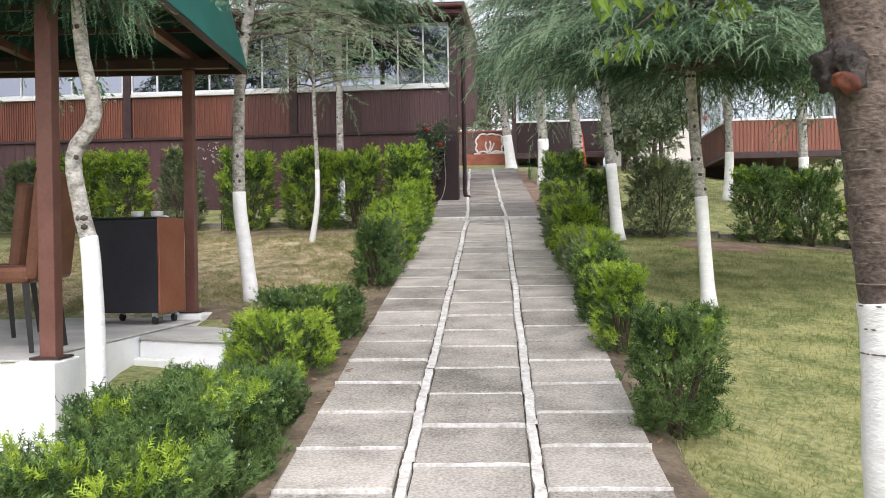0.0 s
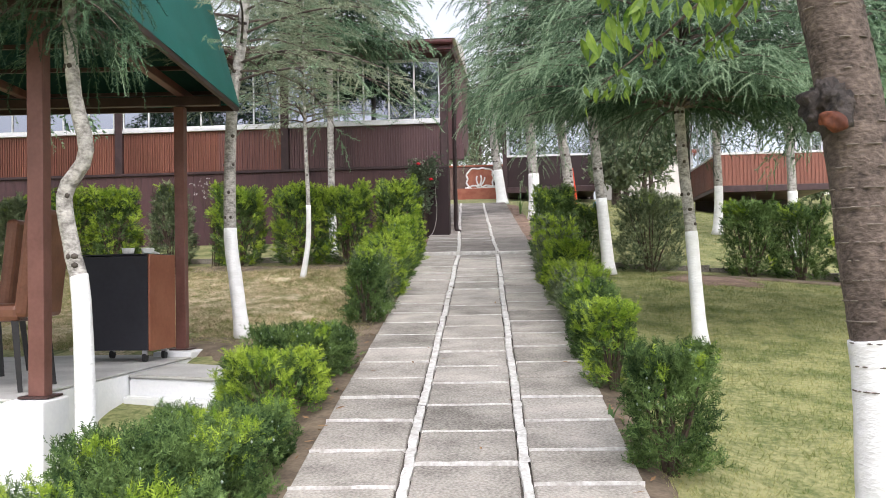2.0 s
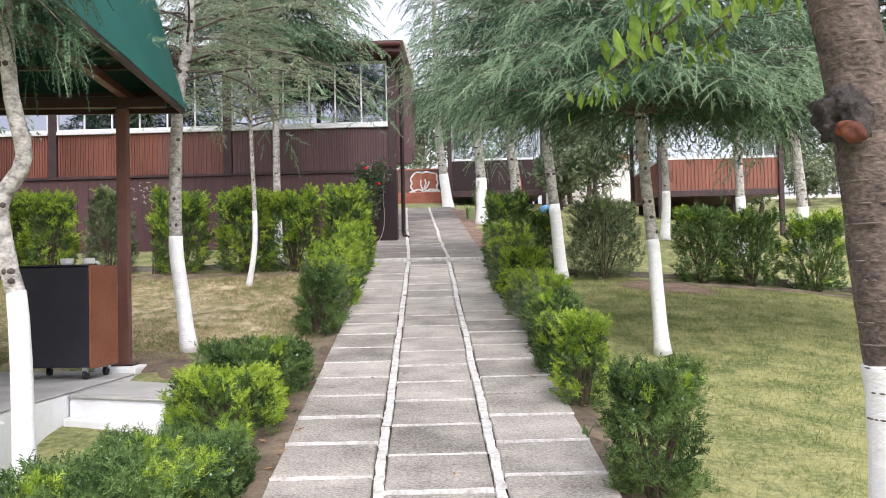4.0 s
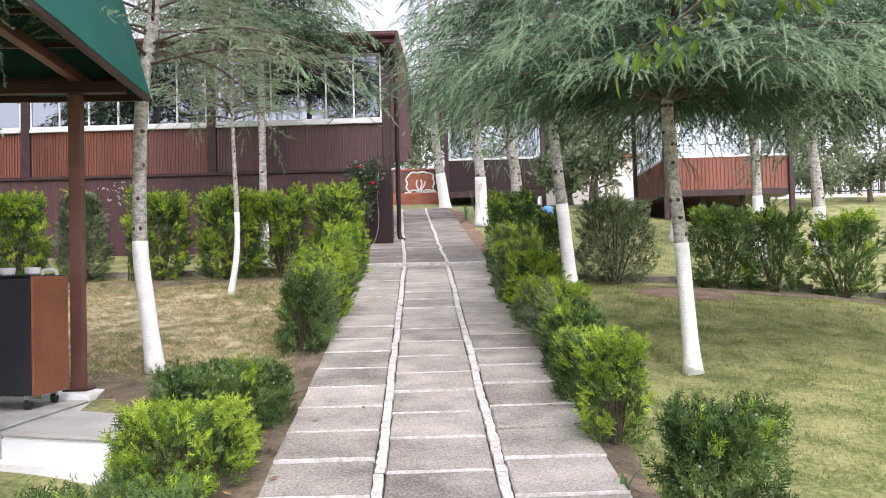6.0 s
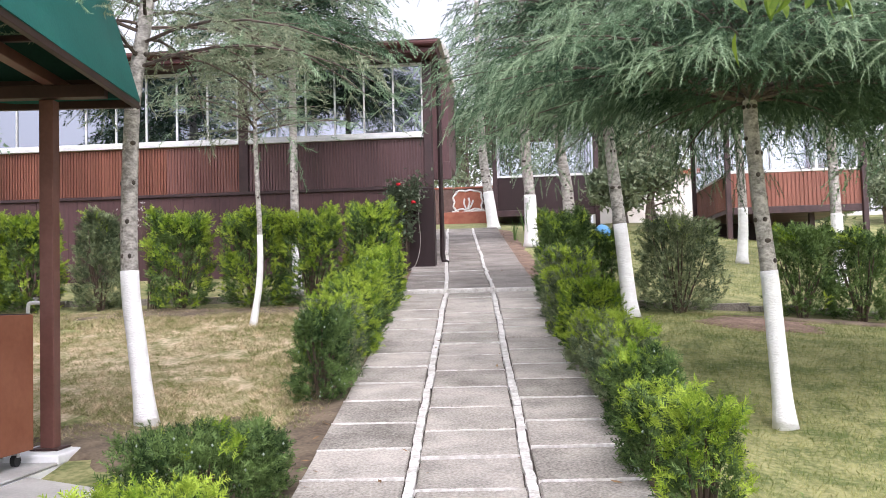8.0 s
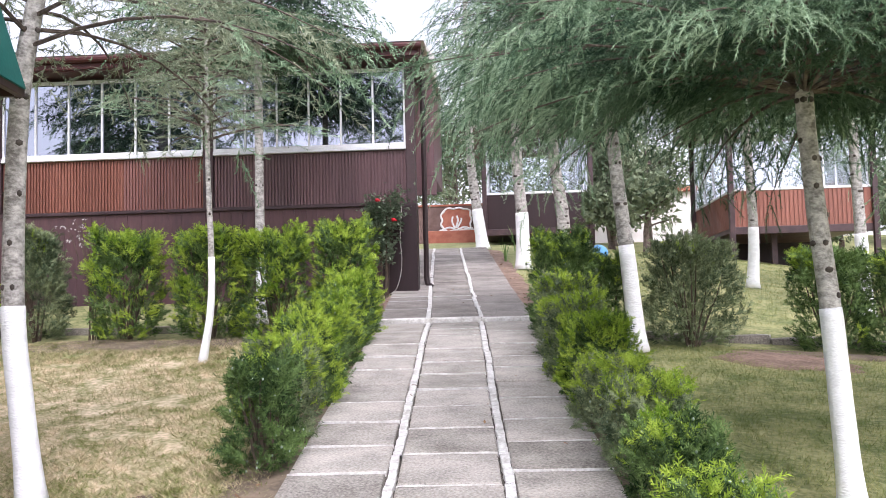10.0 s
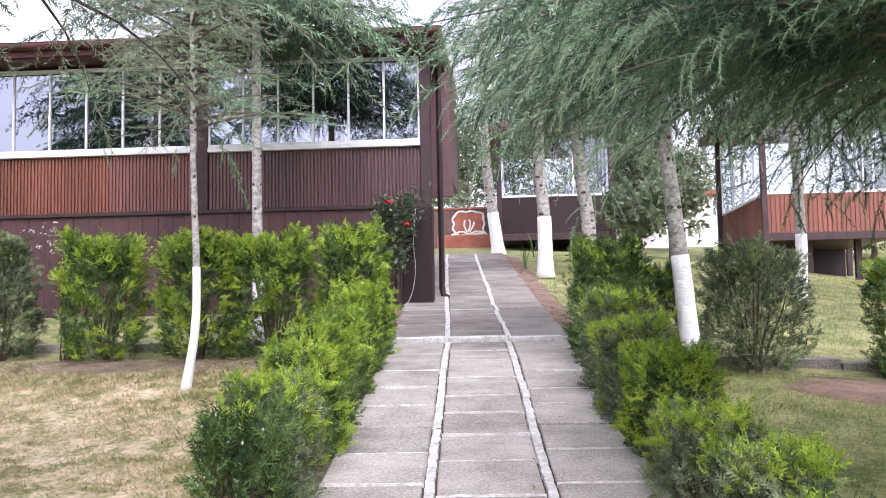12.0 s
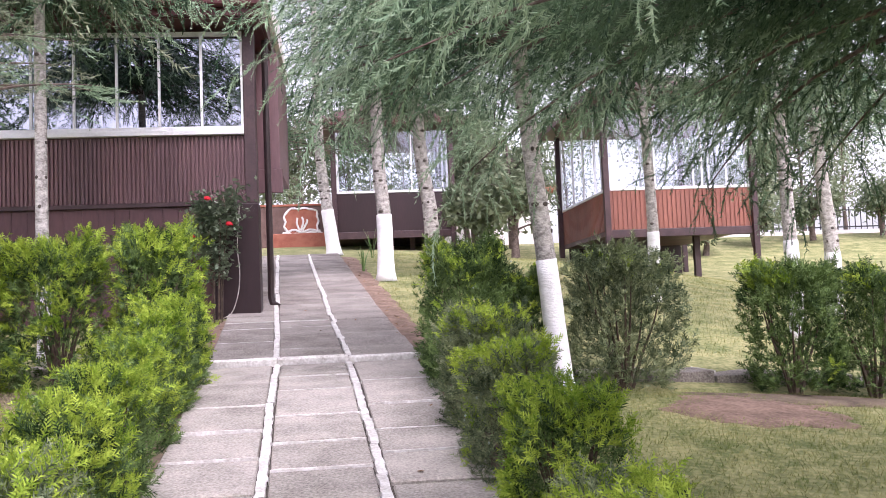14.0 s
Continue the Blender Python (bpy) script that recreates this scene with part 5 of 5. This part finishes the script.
for v in bm.verts:
    v.co *= 1 + 0.18 * noise.noise(v.co * 3)
    v.co.z = max(0, v.co.z)
part("cover_sheet", bm, BLUE_TARP, tub)


# ---- grass ----
def grass(name, mat, n, area, keep, seed, height, label, lean=0.5, wide=0.004):
    nr = np.random.RandomState(seed)
    x, y = nr.uniform(area[0], area[1], n), nr.uniform(area[2], area[3], n)
    ok = np.array([keep(a, b) for a, b in zip(x, y)])
    x, y = x[ok], y[ok]
    z = np.array([rough_ground(a, b) for a, b in zip(x, y)]) - 0.004
    m = len(x)
    p = np.stack([x, y, z], 1)
    a = nr.uniform(0, 2 * np.pi, m)
    h = height * nr.uniform(0.5, 1.3, m)
    w = np.stack([np.cos(a), np.sin(a), np.zeros(m)], 1) * wide
    tip = p + np.stack([nr.normal(0, lean, m) * h, nr.normal(0, lean, m) * h, h], 1)
    return tagged(tri_mesh(name, np.stack([p - w, p + w, tip], 1).reshape(-1, 3), mat), label, "grass", "", "stuff")


def off_walk(x, y):
    return abs(x - mid(y)) > 0.92 and not (15.2 < y < 16.4)


def bare(x, y, cx, cy, rx, ry):
    return ((x - cx) / rx) ** 2 + ((y - cy) / ry) ** 2 < 1 + 0.5 * noise.noise((x * 3, y * 3, 4))


grass("grass", BLADE, 170000, (0.6, 7.0, 3.0, 15.0), lambda x, y: off_walk(x, y) and not bare(x, y, 2.6, 14.2, 0.42, 0.28), 1, 0.03, "short mown green grass", 0.7, 0.0035)
grass("grass", BLADE_DRY, 165000, (-7.0, -1.1, 9.2, 14.9), lambda x, y: off_walk(x, y) and noise.noise((x * 2.5, y * 2.5, 7)) > -0.3, 2, 0.042, "short dry straw-coloured grass", 1.2, 0.006)
grass("grass", BLADE, 40000, (0.2, 9.0, 16.3, 27.0), off_walk, 3, 0.04, "short mown green grass on the upper lawn")

# ---- small things on the ground ----
lr = np.random.RandomState(8)
lt = []
for k in range(420):
    y = lr.uniform(3.5, 25)
    sd = 1 if lr.rand() < 0.55 else -1
    x = mid(y) + sd * (0.83 + abs(lr.normal(0, 0.13)) if lr.rand() < 0.85 else lr.uniform(0, 0.8))
    z = (base(y) if abs(x - mid(y)) < 0.84 else rough_ground(x, y) + 0.03) + 0.012
    a, l = lr.uniform(0, 6.28), lr.uniform(0.015, 0.035)
    d, s = np.array((math.cos(a), math.sin(a), lr.uniform(-0.2, 0.5))) * l, np.array((-math.sin(a), math.cos(a), lr.uniform(-0.3, 0.3))) * l * 0.4
    p = np.array((x, y, z))
    lt += [p - d, p + s, p + d, p - d, p + d, p - s]
tagged(tri_mesh("leaf_litter", np.array(lt), LITTER), "scattered dry brown leaves beside the walk", "leaf litter", "", "stuff")


def spiky_plant(x, y, n, h, seed):
    rng = random.Random(seed)
    t = thing("iris_plant", "clump of upright green sword-shaped leaves beside the walk", "plant", (x, y, rough_ground(x, y)), "iris clumps")
    for k in range(n):
        a, l = rng.uniform(0, 6.28), h * rng.uniform(0.6, 1.1)
        b = rng.uniform(0.1, 0.5)
        bm = bmesh.new()
        rows = []
        for j in range(6):
            f = j / 5
            c = Vector((math.cos(a), math.sin(a), 0)) * (0.02 + b * l * f * f) + Vector((0, 0, l * f * (1 - 0.25 * b * f)))
            w = Vector((-math.sin(a), math.cos(a), 0)) * 0.012 * (1 - f ** 3 * 0.95)
            rows.append((bm.verts.new(c - w), bm.verts.new(c + Vector((math.cos(a), math.sin(a), 0)) * 0.003), bm.verts.new(c + w)))
        for r0, r1 in zip(rows, rows[1:]):
            for i in range(2):
                bm.faces.new((r0[i], r0[i + 1], r1[i + 1], r1[i]))
        part("blade", bm, IRIS, t)


spiky_plant(-0.02, 22.9, 9, 0.5, 1)
spiky_plant(0.2, 25.5, 9, 0.6, 2)
spiky_plant(0.62, 6.7, 6, 0.14, 4)
leaf = thing("fallen_leaf", "single yellow leaf fallen on the lawn", "leaf", (1.31, 5.15, rough_ground(1.31, 5.15) + 0.03))
bm = bmesh.new()
for a in range(5):
    t0 = a * 1.2566
    v = [bm.verts.new(q) for q in ((0, 0, 0), (0.014 * math.cos(t0 - 0.5), 0.014 * math.sin(t0 - 0.5), 0.004), (0.03 * math.cos(t0), 0.03 * math.sin(t0), 0.008), (0.014 * math.cos(t0 + 0.5), 0.014 * math.sin(t0 + 0.5), 0.004))]
    bm.faces.new(v)
part("leaf_blade", bm, YELLOW, leaf)

# ---- the walk: slabs and painted joints, last ----
walkway = thing("paved_walk", "sloping walk of weathered concrete slabs with white-painted joints", "pavement", (0, 0, 0), "", "structure")


def strip(name, y0, y1, a, b, drop, mat, d=0.3, thick=0.05):
    bm = bmesh.new()
    last = None
    n = max(1, int((y1 - y0) / d))
    for k in range(n + 1):
        y = y0 + (y1 - y0) * k / n
        row = [bm.verts.new((mid(y) + o, y, base(y) + z)) for o, z in ((a, -thick), (a, drop), (b, drop), (b, -thick))]
        if last:
            for i in range(3):
                bm.faces.new((last[i], row[i], row[i + 1], last[i + 1]))
        last = row
    bmesh.ops.recalc_face_normals(bm, faces=bm.faces)
    return part(name, bm, mat, walkway)


strip("joint_bed", -1.0, 15.26, -0.83, 0.83, -0.022, BED, 0.3, 0.12)
strip("joint_bed", 15.26, 25.8, -0.84, 0.86, -0.022, BED, 0.3, 0.12)


def slab_mesh(name, w, l, seed, mat, th=0.05):
    """A worn slab with chamfered, slightly uneven edges."""
    rng = random.Random(seed)
    bm = bmesh.new()
    box(bm, -w / 2, w / 2, -l / 2, l / 2, -th, 0)
    bmesh.ops.bevel(bm, geom=[e for e in bm.edges if all(v.co.z > -0.01 for v in e.verts)], offset=0.009, segments=1, affect="EDGES")
    for v in bm.verts:
        v.co += Vector((rng.uniform(-0.004, 0.004), rng.uniform(-0.004, 0.004), rng.uniform(-0.002, 0.002)))
    me = bpy.data.meshes.new(name)
    bm.to_mesh(me)
    bm.free()
    me.materials.append(mat)
    return me


prng = random.Random(4)


def lay(name, me, x, y, lift=0.0):
    s = (base(y + 0.2) - base(y - 0.2)) / 0.4
    turn = math.degrees(math.atan((mid(y + 0.2) - mid(y - 0.2)) / 0.4))
    ob = new(name, me)
    ob.parent = walkway
    ob.matrix_basis = pose(x, y, base(y) + lift + prng.uniform(-0.004, 0.004), math.degrees(math.atan(s)) + prng.uniform(-0.3, 0.3), prng.uniform(-0.4, 0.4), -turn + prng.uniform(-0.5, 0.5))
    return ob


def joint_mesh(name, w, l, seed, ragged, mat=LIME_PAINT, th=0.03):
    """A smeared line of painted mortar with a ragged edge."""
    rng = random.Random(seed)
    bm = bmesh.new()
    n = 9
    last = None
    for k in range(n + 1):
        f = -0.5 + k / n
        e = 1 - 0.75 * (k in (0, n) and ragged < 0.006)
        a, b = rng.uniform(-ragged, ragged), rng.uniform(-ragged, ragged)
        row = [bm.verts.new(q) for q in ((f * w, -l / 2 * e + a, -th), (f * w, (-l / 2 + 0.002) * e + a, 0), (f * w, (l / 2 - 0.002) * e + b, rng.uniform(-0.002, 0.001)), (f * w, l / 2 * e + b, -th))]
        if last:
            for i in range(3):
                bm.faces.new((last[i], row[i], row[i + 1], last[i + 1]))
        last = row
    bmesh.ops.recalc_face_normals(bm, faces=bm.faces)
    me = bpy.data.meshes.new(name)
    bm.to_mesh(me)
    bm.free()
    me.materials.append(mat)
    return me


# columns: middle offset, width, and where each joint lies along the walk
COLS = ((-0.578, 0.52, (4.99, 5.51, 6.07, 6.61, 7.14, 7.64, 8.14, 8.66, 9.19, 9.75, 10.28, 10.84, 11.4, 11.98, 12.55, 13.1, 13.7, 14.42)),
        (0.0, 0.525, (5.3, 5.85, 6.4, 6.94, 7.48, 7.98, 8.48, 9.01, 9.54, 10.1, 10.66, 11.24, 11.79, 12.33, 12.82, 13.38, 14.08, 14.68)),
        (0.578, 0.52, (5.04, 5.57, 6.07, 6.61, 7.14, 7.65, 8.1, 8.67, 9.2, 9.78, 10.33, 10.85, 11.46, 12.04, 12.54, 13.0, 13.6, 14.34)))
PITCH = 0.535
for ci, (off, w, at) in enumerate(COLS):
    lines = [joint_mesh("joint", w - 0.01, 0.02, 80 + 7 * ci + k, 0.005) for k in range(5)]
    at = [at[0] - PITCH * k for k in range(11, 0, -1)] + list(at) + [15.25]
    for k, (ya, yb) in enumerate(zip(at, at[1:])):
        ym = (ya + yb) / 2
        lay("slab", slab_mesh("slab", w - 0.012, yb - ya - 0.032, 50 + 40 * ci + k, SLAB), mid(ym) + off, ym)
        if prng.random() < 0.94:
            lay("painted_joint", lines[prng.randrange(5)], mid(ya) + off, ya + 0.004, 0.004)
long_lines = [joint_mesh("long_joint", PITCH + 0.01, 0.05, 110 + k, 0.006) for k in range(6)]
for s in (-1, 1):
    y = -0.7
    while y < 15.1:
        ob = lay("long_joint", long_lines[prng.randrange(6)], mid(y) + s * 0.29 + prng.uniform(-0.006, 0.006), y, 0.004)
        ob.matrix_basis = ob.matrix_basis @ pose(0, 0, 0, 0, 0, 90)
        y += PITCH - 0.01
# the raised lip where the upper walk begins
for k in range(3):
    lip = slab_mesh("lip_stone", 0.565, 0.065, 190 + k, LIME_PAINT, 0.09)
    lay("lip_stone", lip, mid(15.3) + (-0.57, 0.0, 0.57)[k], 15.31, 0.045)
for k, (fx, fr) in enumerate(((-1.46, 35), (0.33, -30))):
    ob = lay("painted_joint", joint_mesh("flare_joint", 0.4, 0.06, 195 + k, 0.01), fx, 15.45, 0.03)
    ob.matrix_basis = ob.matrix_basis @ pose(0, 0, 0, 0, 0, 90 + fr)
UP = 0.46
up_slabs = [[slab_mesh("slab", w, UP - 0.015, 140 + k + 9 * j, SLAB_UP) for k in range(4)] for j, w in enumerate((0.52, 0.53, 0.56))]
up_lines = [joint_mesh("joint", 0.5, 0.014, 170 + k, 0.005) for k in range(4)]
y = 15.36
while y < 25.6:
    for j, off in enumerate((-0.575, 0.0, 0.59)):
        lay("slab", up_slabs[j][prng.randrange(4)], mid(y + UP / 2) + off, y + UP / 2, 0.008 + 0.03 * max(0, 1 - (y - 15.32) / 1.4))
        if y < 18 and j < 2 and prng.random() < 0.8:
            lay("painted_joint", up_lines[prng.randrange(4)], mid(y) + off, y, 0.014 + 0.03 * max(0, 1 - (y - 15.32) / 1.4))
    y += UP
for s in (-1, 1):
    y = 15.62
    while y < 25.6:
        ob = lay("long_joint", long_lines[prng.randrange(6)], mid(y) + s * 0.292 + prng.uniform(-0.012, 0.012), y, 0.014 + 0.03 * max(0, 1 - (y - 15.32) / 1.4))
        ob.matrix_basis = ob.matrix_basis @ pose(0, 0, 0, 0, 0, 90)
        y += PITCH - 0.01

# cross walk on both sides
for name, xa, xb, ya, yb in (("cross_walk_right", 0.36, 12.0, 15.35, 16.2), ("cross_walk_left", -12.0, -1.46, 15.62, 16.4)):
    cw = thing("cross_walk", "narrow concrete cross walk with a raised edge behind the hedge", "pavement", (xa, ya, ground(xa, ya)), "", "structure")
    CO = Vector(cw.location)
    x = xa
    while x < xb:
        zz = min(ground(x + 0.3, ya), base(ya)) + 0.07
        part("slab", local(boxed(x, x + 0.59, ya, yb, zz - 0.14, zz, bevel=0.01), CO), SLAB_UP, cw)
        part("painted_joint", local(boxed(x + 0.592, x + 0.608, ya + 0.02, yb - 0.02, zz - 0.03, zz + 0.002), CO), LIME_PAINT, cw)
        x += 0.61
